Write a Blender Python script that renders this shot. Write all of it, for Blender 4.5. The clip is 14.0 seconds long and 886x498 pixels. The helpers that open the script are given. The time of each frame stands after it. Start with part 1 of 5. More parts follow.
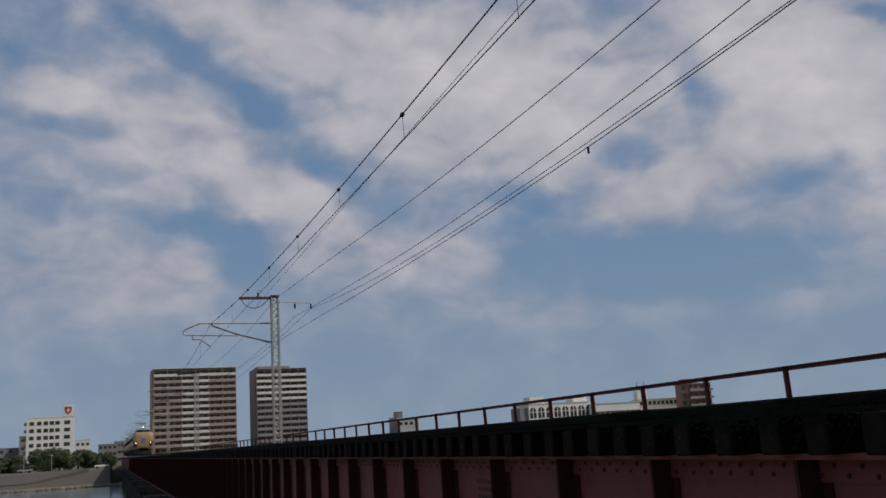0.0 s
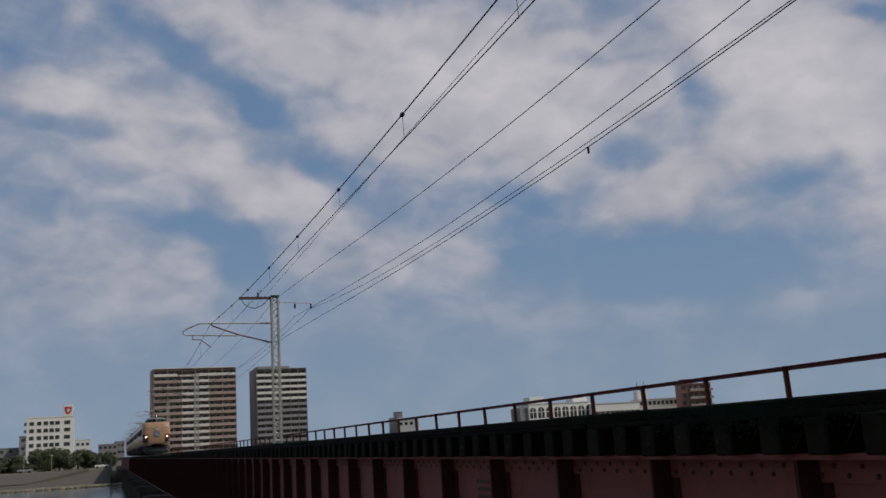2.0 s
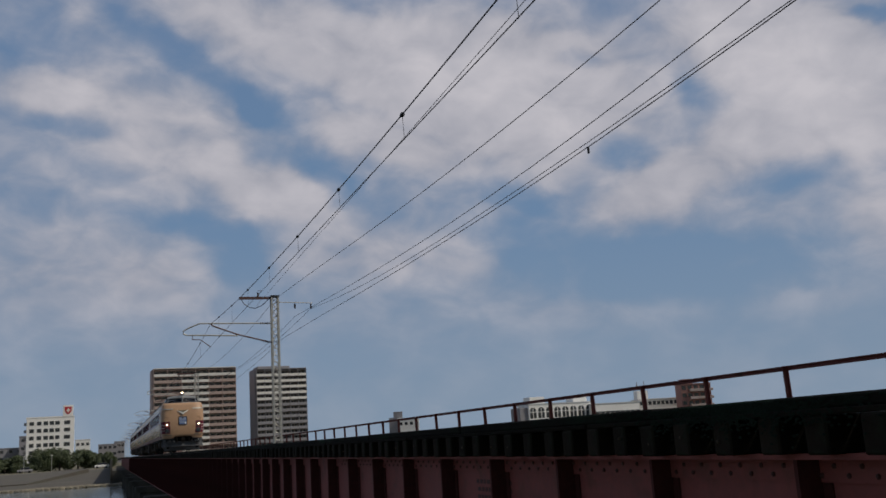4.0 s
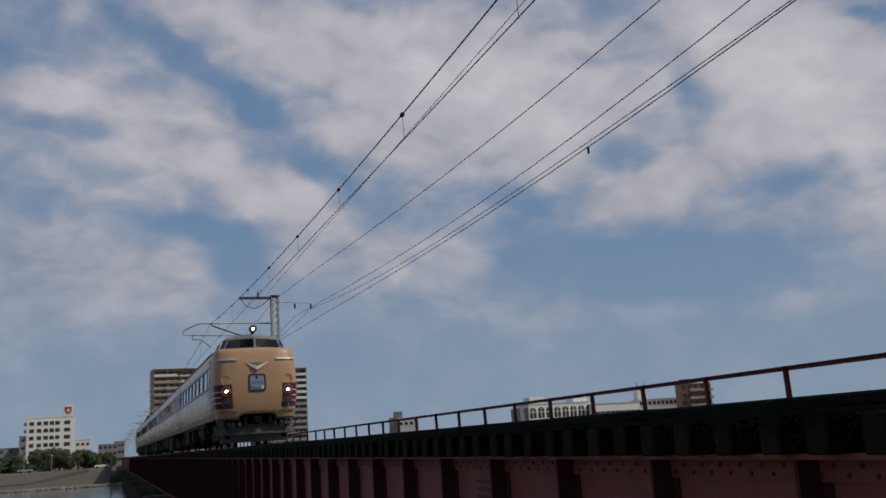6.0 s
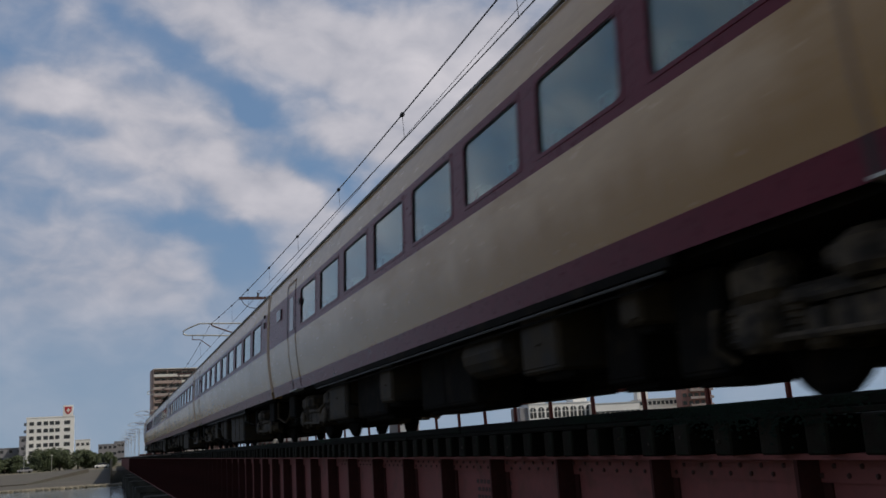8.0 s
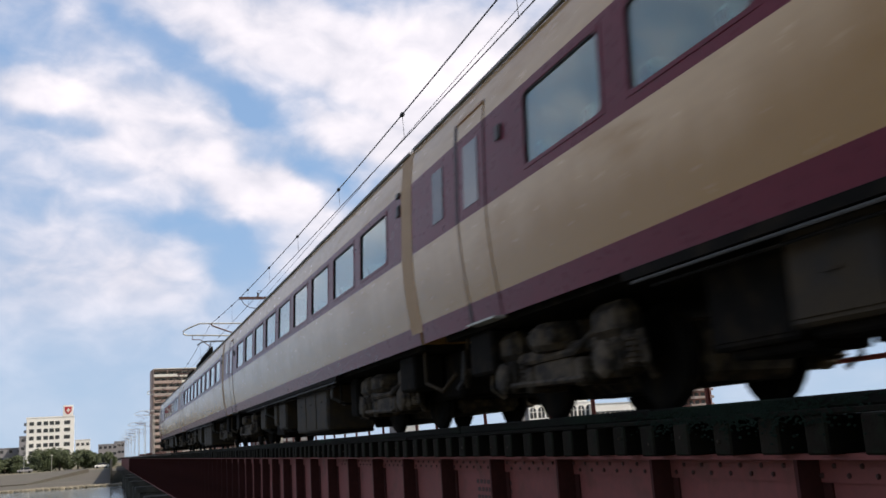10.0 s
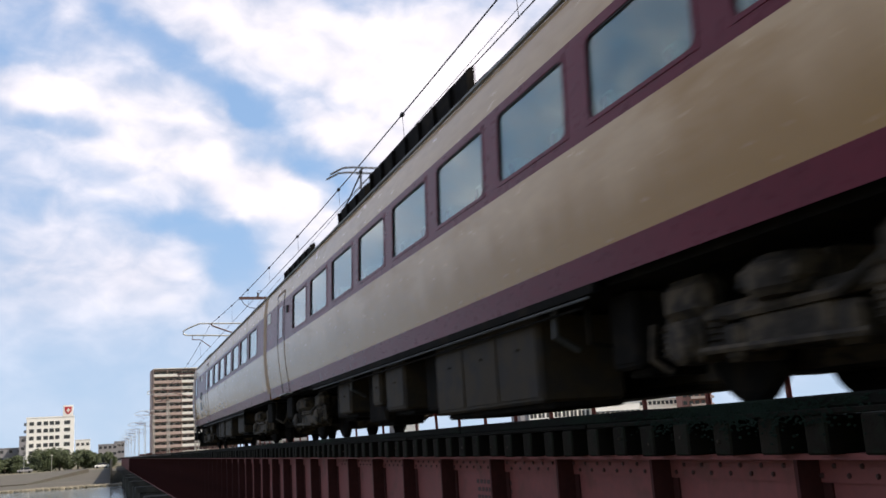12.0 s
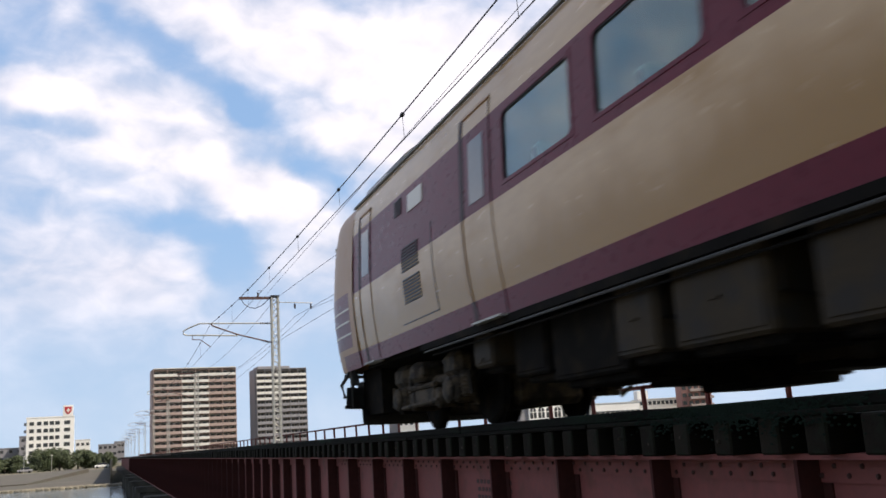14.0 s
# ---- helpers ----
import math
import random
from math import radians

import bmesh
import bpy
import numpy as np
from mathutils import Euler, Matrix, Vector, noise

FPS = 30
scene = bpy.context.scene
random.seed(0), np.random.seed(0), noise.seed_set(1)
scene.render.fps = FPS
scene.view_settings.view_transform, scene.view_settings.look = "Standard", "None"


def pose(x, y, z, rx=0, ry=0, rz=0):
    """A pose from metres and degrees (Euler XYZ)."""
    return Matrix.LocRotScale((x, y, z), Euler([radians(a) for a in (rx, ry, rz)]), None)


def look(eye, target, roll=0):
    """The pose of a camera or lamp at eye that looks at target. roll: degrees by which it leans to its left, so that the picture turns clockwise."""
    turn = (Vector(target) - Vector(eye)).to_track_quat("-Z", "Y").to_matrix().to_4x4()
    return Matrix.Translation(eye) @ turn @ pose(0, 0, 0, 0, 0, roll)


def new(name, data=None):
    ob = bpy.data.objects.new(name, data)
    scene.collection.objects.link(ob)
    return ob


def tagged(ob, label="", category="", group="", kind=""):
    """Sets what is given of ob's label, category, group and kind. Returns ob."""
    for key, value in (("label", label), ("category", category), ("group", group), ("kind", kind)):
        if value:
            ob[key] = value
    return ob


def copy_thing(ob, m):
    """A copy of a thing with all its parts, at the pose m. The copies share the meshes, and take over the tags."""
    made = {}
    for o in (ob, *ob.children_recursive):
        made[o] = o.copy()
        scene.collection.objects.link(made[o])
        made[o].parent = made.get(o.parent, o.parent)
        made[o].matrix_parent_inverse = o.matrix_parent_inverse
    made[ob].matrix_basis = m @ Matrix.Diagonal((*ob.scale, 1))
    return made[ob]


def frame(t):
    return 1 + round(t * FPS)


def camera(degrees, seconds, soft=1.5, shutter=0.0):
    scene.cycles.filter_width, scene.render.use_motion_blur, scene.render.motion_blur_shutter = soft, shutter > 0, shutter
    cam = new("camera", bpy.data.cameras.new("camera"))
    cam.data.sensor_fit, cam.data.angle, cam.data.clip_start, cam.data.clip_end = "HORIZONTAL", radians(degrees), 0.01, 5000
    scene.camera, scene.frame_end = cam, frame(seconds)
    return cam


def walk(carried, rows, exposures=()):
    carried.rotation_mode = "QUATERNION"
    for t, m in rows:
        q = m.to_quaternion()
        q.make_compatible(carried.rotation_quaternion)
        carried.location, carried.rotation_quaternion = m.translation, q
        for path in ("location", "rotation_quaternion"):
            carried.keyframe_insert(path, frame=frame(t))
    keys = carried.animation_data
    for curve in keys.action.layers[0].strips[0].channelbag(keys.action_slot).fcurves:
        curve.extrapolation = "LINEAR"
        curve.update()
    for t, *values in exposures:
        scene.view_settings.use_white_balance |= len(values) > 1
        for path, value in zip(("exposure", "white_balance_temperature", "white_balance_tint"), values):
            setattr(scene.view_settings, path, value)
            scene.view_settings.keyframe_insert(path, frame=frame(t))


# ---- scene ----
# x: to the right of the track's centre line, y: along the track, z: above the rail head
cam = camera(50.55, 14.0, soft=1.6, shutter=0.22)
EYE = Vector((-4.95, 0.0, -0.273))
YAW, PITCH = radians(19.908), radians(11.382)
AIM = EYE + Vector((math.sin(YAW) * math.cos(PITCH), math.cos(YAW) * math.cos(PITCH), math.sin(PITCH)))
STAND = look(EYE, AIM, -3.481)
walk(cam, [(0.0, STAND), (14.0, STAND)],
     exposures=[(0.0, 0.0, 6700, 10), (7.4, 0.0, 6700, 10), (8.2, 0.28, 6700, 10), (10.2, 1.15, 7000, 12), (11.0, 1.25, 7000, 12), (14.0, 1.25, 7000, 12)])

# ---- world, sun ----
SUN_AZ, SUN_EL = radians(118), radians(50)
world = bpy.data.worlds.new("sky")
scene.world = world
world.use_nodes = True
wn, wl = world.node_tree.nodes, world.node_tree.links
sky = wn.new("ShaderNodeTexSky")
sky.sky_type, sky.sun_disc = "NISHITA", False
sky.sun_elevation, sky.sun_rotation = SUN_EL, SUN_AZ
wl.new(sky.outputs[0], wn["Background"].inputs[0])
wn["Background"].inputs[1].default_value = 0.055
lamp = new("sun", bpy.data.lights.new("sun", "SUN"))
lamp.data.energy, lamp.data.angle, lamp.data.color = 2.3, radians(4.0), (1.0, 0.95, 0.87)
SUN_FROM = Vector((math.sin(SUN_AZ) * math.cos(SUN_EL), math.cos(SUN_AZ) * math.cos(SUN_EL), math.sin(SUN_EL)))
lamp.matrix_world = look(SUN_FROM * 50, (0, 0, 0))


# ---- materials ----
def material(name, colour, rough=0.6, metal=0.0, var=0.15, scale=3.0, fine=40.0, bump=0.1, dirt=None, dirt_at=0.62,
             stretch=(1, 1, 1), random_piece=0.0, coat=0.0, spec=0.5, dust_reflection=None):
    """A painted, wooden, stone or metal surface: two scales of tone, optional stains, fine relief."""
    m = bpy.data.materials.new(name)
    m.use_nodes = True
    n, l = m.node_tree.nodes, m.node_tree.links
    b = n["Principled BSDF"]
    b.inputs["Metallic"].default_value = metal
    b.inputs["Coat Weight"].default_value = coat
    b.inputs["Specular IOR Level"].default_value = spec
    tc = n.new("ShaderNodeTexCoord")
    mp = n.new("ShaderNodeMapping")
    mp.inputs["Scale"].default_value = stretch
    l.new(tc.outputs["Object"], mp.inputs[0])
    n1, n2 = n.new("ShaderNodeTexNoise"), n.new("ShaderNodeTexNoise")
    for nn, sc in ((n1, scale), (n2, fine)):
        nn.inputs["Scale"].default_value, nn.inputs["Detail"].default_value = sc, 5
        l.new(mp.outputs[0], nn.inputs["Vector"])
    add = n.new("ShaderNodeMath")
    add.operation = "ADD"
    l.new(n1.outputs[0], add.inputs[0]), l.new(n2.outputs[0], add.inputs[1])
    value = add.outputs[0]
    if random_piece:
        info = n.new("ShaderNodeObjectInfo")
        ma = n.new("ShaderNodeMath")
        ma.operation = "MULTIPLY_ADD"
        ma.inputs[1].default_value = random_piece
        l.new(info.outputs["Random"], ma.inputs[0]), l.new(value, ma.inputs[2])
        value = ma.outputs[0]
    mr = n.new("ShaderNodeMapRange")
    mr.inputs["From Min"].default_value, mr.inputs["From Max"].default_value = 0.6, 1.4 + random_piece
    mr.inputs["To Min"].default_value, mr.inputs["To Max"].default_value = 1 - var, 1 + var
    l.new(value, mr.inputs["Value"])
    hsv = n.new("ShaderNodeHueSaturation")
    hsv.inputs["Color"].default_value = (*colour, 1)
    l.new(mr.outputs[0], hsv.inputs["Value"])
    out = hsv.outputs[0]
    if dirt:
        mix = n.new("ShaderNodeMix")
        mix.data_type = "RGBA"
        mix.inputs["B"].default_value = (*dirt, 1)
        st = n.new("ShaderNodeMapRange")
        st.interpolation_type = "SMOOTHSTEP"
        st.inputs["From Min"].default_value, st.inputs["From Max"].default_value = dirt_at - 0.12, dirt_at + 0.12
        n3 = n.new("ShaderNodeTexNoise")
        n3.inputs["Scale"].default_value, n3.inputs["Detail"].default_value = scale * 2.3, 7
        l.new(mp.outputs[0], n3.inputs["Vector"]), l.new(n3.outputs[0], st.inputs["Value"])
        l.new(st.outputs[0], mix.inputs["Factor"]), l.new(out, mix.inputs["A"])
        out = mix.outputs["Result"]
    if dust_reflection:
        # brown dust and warm ground reflection painted over the lower side, wavy upper edge
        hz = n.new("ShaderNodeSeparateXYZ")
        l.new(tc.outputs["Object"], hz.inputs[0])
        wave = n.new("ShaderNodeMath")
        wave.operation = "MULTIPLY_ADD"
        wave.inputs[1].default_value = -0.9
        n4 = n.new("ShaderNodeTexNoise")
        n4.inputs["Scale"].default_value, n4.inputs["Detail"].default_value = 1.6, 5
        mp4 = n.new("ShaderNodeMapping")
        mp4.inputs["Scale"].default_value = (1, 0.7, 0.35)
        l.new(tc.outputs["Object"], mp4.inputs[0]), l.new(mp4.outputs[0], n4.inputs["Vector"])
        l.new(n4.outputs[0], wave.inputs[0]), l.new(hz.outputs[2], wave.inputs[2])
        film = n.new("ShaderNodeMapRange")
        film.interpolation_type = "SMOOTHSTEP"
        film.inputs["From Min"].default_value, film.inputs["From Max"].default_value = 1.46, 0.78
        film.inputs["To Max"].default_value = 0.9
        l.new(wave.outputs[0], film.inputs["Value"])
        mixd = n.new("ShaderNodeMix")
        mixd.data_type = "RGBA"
        mixd.inputs["B"].default_value = (*dust_reflection, 1)
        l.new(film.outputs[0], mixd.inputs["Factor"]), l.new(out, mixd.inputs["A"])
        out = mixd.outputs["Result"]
    l.new(out, b.inputs["Base Color"])
    rr = n.new("ShaderNodeMapRange")
    rr.inputs["To Min"].default_value, rr.inputs["To Max"].default_value = max(0.02, rough - 0.1), min(1, rough + 0.1)
    l.new(n2.outputs[0], rr.inputs["Value"]), l.new(rr.outputs[0], b.inputs["Roughness"])
    if bump:
        bp = n.new("ShaderNodeBump")
        bp.inputs["Strength"].default_value, bp.inputs["Distance"].default_value = bump, 0.01
        l.new(n2.outputs[0], bp.inputs["Height"]), l.new(bp.outputs[0], b.inputs["Normal"])
    return m


def glow(name, colour, strength):
    m = bpy.data.materials.new(name)
    m.use_nodes = True
    b = m.node_tree.nodes["Principled BSDF"]
    b.inputs["Base Color"].default_value = (*colour, 1)
    b.inputs["Emission Color"].default_value = (*colour, 1)
    b.inputs["Emission Strength"].default_value = strength
    return m


def glass(name, colour, rough=0.02, ior=1.5):
    m = bpy.data.materials.new(name)
    m.use_nodes = True
    b = m.node_tree.nodes["Principled BSDF"]
    b.inputs["Base Color"].default_value = (*colour, 1)
    b.inputs["Roughness"].default_value = rough
    b.inputs["Transmission Weight"].default_value = 1.0
    b.inputs["IOR"].default_value = ior
    b.inputs["Coat Weight"].default_value = 0.3
    return m


CREAM = material("cream_paint", (0.44, 0.268, 0.157), 0.42, var=0.09, scale=0.7, fine=9, bump=0.006, dirt=(0.36, 0.215, 0.10), dirt_at=0.68, spec=0.3)
CREAM_SIDE = material("dusty_cream_with_reflection", (0.58, 0.40, 0.235), 0.24, var=0.09, scale=0.7, fine=9, bump=0.008, dirt=(0.42, 0.245, 0.095), dirt_at=0.62, stretch=(1, 0.35, 1.4), spec=0.38, dust_reflection=(0.35, 0.19, 0.055))
MAROON = material("maroon_paint", (0.13, 0.016, 0.030), 0.30, var=0.2, scale=0.8, fine=12, bump=0.004, spec=0.15)
ROOF = material("roof_grey_paint", (0.17, 0.175, 0.17), 0.6, var=0.2, scale=1.2, fine=15, dirt=(0.08, 0.075, 0.07))
PLOUGH = material("grey_steel_paint", (0.066, 0.068, 0.070), 0.65, var=0.3, scale=2.5, fine=30, dirt=(0.07, 0.06, 0.055), dirt_at=0.58)
UNDER = material("sooty_underframe", (0.010, 0.009, 0.008), 0.85, var=0.4, scale=2, fine=25, bump=0.2, dirt=(0.022, 0.017, 0.012), dirt_at=0.6, spec=0.06)
BOXGREY = material("dusty_grey_equipment", (0.044, 0.032, 0.019), 0.7, spec=0.15, var=0.3, scale=1.6, fine=20, bump=0.1, dirt=(0.03, 0.026, 0.022), dirt_at=0.55)
BOGIEDUST = material("brake_dusted_bogie_steel", (0.082, 0.062, 0.041), 0.75, var=0.5, scale=3, fine=25, bump=0.2, dirt=(0.022, 0.018, 0.014), dirt_at=0.5, spec=0.2)
STEPGREY = material("worn_step_paint", (0.20, 0.17, 0.13), 0.6, var=0.25, scale=6)
RUBBER = material("black_rubber", (0.018, 0.018, 0.02), 0.55, var=0.2, bump=0.05)
WHITE = material("white_line_paint", (0.72, 0.68, 0.60), 0.4, var=0.1, bump=0.02)
TINT = glass("tinted_window_glass", (0.38, 0.72, 0.68), ior=1.7)
SCREEN = glass("windscreen_glass", (0.36, 0.42, 0.42))
LENS = glass("lamp_glass", (0.95, 0.93, 0.88))
BULB = glow("lit_headlight", (1.0, 0.74, 0.52), 16.0)
SIGNBLUE = glow("lit_headsign", (0.09, 0.13, 0.24), 0.02)
SIGNWHITE = glow("headsign_white", (0.21, 0.25, 0.35), 0.03)
SEAT = material("blue_seat_cloth", (0.05, 0.07, 0.12), 0.9, var=0.2)
LINEN = material("white_linen_cover", (0.75, 0.75, 0.74), 0.9, var=0.08)
LINING = material("cream_interior_panel", (0.5, 0.5, 0.48), 0.6, var=0.1)
DOORGAP = material("door_recess_shade", (0.03, 0.012, 0.014), 0.6, var=0.2, bump=0.03)
SEAMBROWN = material("brown_door_seam", (0.27, 0.17, 0.095), 0.6, var=0.2, bump=0.03)
PALEPANE = material("frosted_door_pane", (0.16, 0.18, 0.19), 0.08, var=0.15, scale=1, bump=0)
GAPCOVER = material("tan_rubberised_hood", (0.42, 0.275, 0.155), 0.7, var=0.2, scale=1.5, bump=0.05)
OLIVE = material("olive_enamel", (0.085, 0.07, 0.035), 0.45)
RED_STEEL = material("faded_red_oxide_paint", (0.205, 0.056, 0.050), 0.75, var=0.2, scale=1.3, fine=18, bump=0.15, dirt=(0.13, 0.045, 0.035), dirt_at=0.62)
# the girder's red again for the stiffeners, with their shade painted in
STIFF = material("shade_dark_red_paint", (0.06, 0.018, 0.016), 0.8, var=0.3, scale=1.5, fine=18, bump=0.15, spec=0.2)
RIVET = material("grimy_rivet_steel", (0.06, 0.022, 0.02), 0.7, var=0.3)
RUST = material("rusty_brown_rail_paint", (0.13, 0.035, 0.03), 0.65, var=0.3, scale=3, fine=35, bump=0.15, dirt=(0.06, 0.022, 0.018))
# sleeper sides carry the gap shade in their colour; TIMBER_END is the lit copy
TIMBER = material("weathered_shade_dark_timber", (0.010, 0.0085, 0.0062), 0.95, spec=0.08, var=0.45, scale=4, fine=60, bump=0.4, dirt=(0.011, 0.014, 0.009), stretch=(0.4, 2, 2), random_piece=0.7)
TIMBER_END = material("lit_end_grain", (0.018, 0.0145, 0.0105), 0.95, spec=0.08, var=0.5, scale=5, fine=50, bump=0.5, dirt=(0.015, 0.017, 0.011), dirt_at=0.55, random_piece=0.8)
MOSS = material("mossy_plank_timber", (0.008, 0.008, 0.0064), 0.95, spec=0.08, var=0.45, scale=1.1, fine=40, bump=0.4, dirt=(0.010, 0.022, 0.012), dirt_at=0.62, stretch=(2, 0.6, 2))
MOSSGREEN = material("damp_green_moss", (0.0055, 0.012, 0.0075), 0.95, var=0.5, scale=6, fine=60, bump=0.4, spec=0.1)
RAILSTEEL = material("rail_steel", (0.16, 0.10, 0.07), 0.45, metal=0.6, var=0.2)
CONCRETE = material("grey_weathered_concrete", (0.055, 0.052, 0.045), 0.9, var=0.25, scale=0.5, fine=9, bump=0.25, dirt=(0.03, 0.031, 0.025), dirt_at=0.55, stretch=(1, 1, 0.5))
MASTGREY = material("galvanised_mast_steel", (0.42, 0.41, 0.37), 0.5, metal=0.3, var=0.15, scale=2)
ARMBROWN = material("brown_painted_arm", (0.10, 0.05, 0.045), 0.6, var=0.2)
WIRE = material("oxidised_copper_wire", (0.025, 0.025, 0.027), 0.5, metal=0.4, var=0.1, bump=0)
PORCELAIN = material("brown_porcelain", (0.06, 0.04, 0.035), 0.25, var=0.1)
WATER = material("river_water", (0.10, 0.115, 0.11), 0.12, var=0.15, scale=0.15, fine=1.2, bump=0.5)
EARTH = material("dry_grass_bank", (0.13, 0.11, 0.065), 0.95, var=0.3, scale=0.08, fine=1.5, bump=0.5, dirt=(0.075, 0.085, 0.04))
REVET = material("concrete_revetment", (0.085, 0.074, 0.058), 0.9, var=0.25, scale=0.12, fine=2.5, bump=0.4, dirt=(0.08, 0.075, 0.058), dirt_at=0.55)
STONE = material("pale_foreshore_stone", (0.19, 0.165, 0.12), 0.9, var=0.25, scale=0.2, fine=3, bump=0.5, random_piece=0.6)
LEAF = material("tree_leaves", (0.040, 0.054, 0.018), 0.7, var=0.45, scale=0.5, fine=6, bump=0.2)
BARK = material("tree_bark", (0.07, 0.055, 0.04), 0.9, var=0.2)
WHITEWALL = material("white_rendered_wall", (0.82, 0.80, 0.76), 0.8, var=0.08, scale=0.15, fine=2, bump=0.1, dirt=(0.62, 0.58, 0.5), dirt_at=0.68)
BEIGE = material("beige_tiled_wall", (0.70, 0.67, 0.62), 0.75, var=0.1, scale=0.2, fine=4)
TAUPE = material("taupe_tiled_wall", (0.40, 0.30, 0.265), 0.75, var=0.12, scale=0.2, fine=4)
# taupe wall behind the balconies, darkened to paint in the recess shade
SHADEWALL = material("shaded_balcony_recess_wall", (0.17, 0.14, 0.13), 0.75, var=0.15, scale=0.3, fine=4)
SLATE = material("slate_grey_wall", (0.255, 0.245, 0.255), 0.75, var=0.12, scale=0.2, fine=4)
BRICKRED = material("brown_brick_tile_wall", (0.30, 0.15, 0.125), 0.8, var=0.12, scale=0.2, fine=4)
PINKRAIL = material("pale_pinkish_balcony_tile", (0.46, 0.36, 0.32), 0.75, var=0.12, scale=0.3, fine=4)
DARKWIN = material("dark_window_pane", (0.035, 0.04, 0.047), 0.12, var=0.25, scale=0.6, bump=0)
PALEROOF = material("pale_metal_roof", (0.56, 0.57, 0.57), 0.5, var=0.08, scale=0.2)
SIGNRED = material("red_sign_enamel", (0.45, 0.02, 0.03), 0.4, var=0.05)


# ---- mesh helpers ----
def data_of(name, bm, *mats, smooth=False):
    bmesh.ops.recalc_face_normals(bm, faces=bm.faces)
    me = bpy.data.meshes.new(name)
    for f in bm.faces:
        f.smooth = smooth
    bm.to_mesh(me)
    bm.free()
    for m in mats:
        me.materials.append(m)
    return me


def part(name, bm, mats, parent, label="", smooth=False):
    mats = mats if isinstance(mats, (list, tuple)) else [mats]
    ob = new(name, data_of(name, bm, *mats, smooth=smooth))
    ob.parent = parent
    if label:
        ob["label"] = label
    return ob


def share(name, me, parent, m, label=""):
    ob = new(name, me)
    ob.parent = parent
    ob.matrix_local = m
    if label:
        ob["label"] = label
    return ob


def box(bm, x0, x1, y0, y1, z0, z1, bevel=0.0, mat=0):
    v = [bm.verts.new((x, y, z)) for x in (x0, x1) for y in (y0, y1) for z in (z0, z1)]
    fs = [bm.faces.new([v[i] for i in q]) for q in ((0, 1, 3, 2), (4, 6, 7, 5), (0, 4, 5, 1), (2, 3, 7, 6), (0, 2, 6, 4), (1, 5, 7, 3))]
    for f in fs:
        f.material_index = mat
    if bevel:
        es = list({e for f in fs for e in f.edges})
        bmesh.ops.bevel(bm, geom=es, offset=bevel, segments=1, affect="EDGES", profile=0.5)
    return fs


def boxes(*rows, bevel=0.0):
    bm = bmesh.new()
    for r in rows:
        box(bm, *r, bevel=bevel)
    return bm


def tube(bm, pts, r, sides=6, mat=0):
    """A round bar along a run of points."""
    pts = [Vector(p) for p in pts]
    rings = []
    for i, p in enumerate(pts):
        d = (pts[min(i + 1, len(pts) - 1)] - pts[max(i - 1, 0)]).normalized()
        a = d.orthogonal().normalized() if abs(d.z) > 0.95 else d.cross(Vector((0, 0, 1))).normalized()
        b = d.cross(a)
        rings.append([bm.verts.new(p + r * (math.cos(k * math.tau / sides) * a + math.sin(k * math.tau / sides) * b)) for k in range(sides)])
    for q, w in zip(rings, rings[1:]):
        for k in range(sides):
            bm.faces.new((q[k], q[(k + 1) % sides], w[(k + 1) % sides], w[k])).material_index = mat
    bm.faces.new(rings[0]).material_index = mat
    bm.faces.new(rings[-1][::-1]).material_index = mat
    return bm


def bars(*runs, r=0.03, sides=6):
    bm = bmesh.new()
    for run in runs:
        tube(bm, run, r, sides)
    return bm


def disc(bm, c, axis, profile, sides=20):
    """A turned body: profile of (radius, offset along axis) about the point c."""
    axis = Vector(axis).normalized()
    a = axis.orthogonal().normalized()
    b = axis.cross(a)
    rings = []
    for rad, off in profile:
        rings.append([bm.verts.new(Vector(c) + axis * off + max(rad, 1e-4) * (math.cos(k * math.tau / sides) * a + math.sin(k * math.tau / sides) * b)) for k in range(sides)])
    for q, w in zip(rings, rings[1:]):
        for k in range(sides):
            bm.faces.new((q[k], q[(k + 1) % sides], w[(k + 1) % sides], w[k]))
    bm.faces.new(rings[0][::-1]), bm.faces.new(rings[-1])
    return bm


def thing(name, label, category, at=(0, 0, 0), group="", kind=""):
    ob = new(name)
    ob.empty_display_size = 0.2
    ob.location = at
    return tagged(ob, label, category, group, kind)


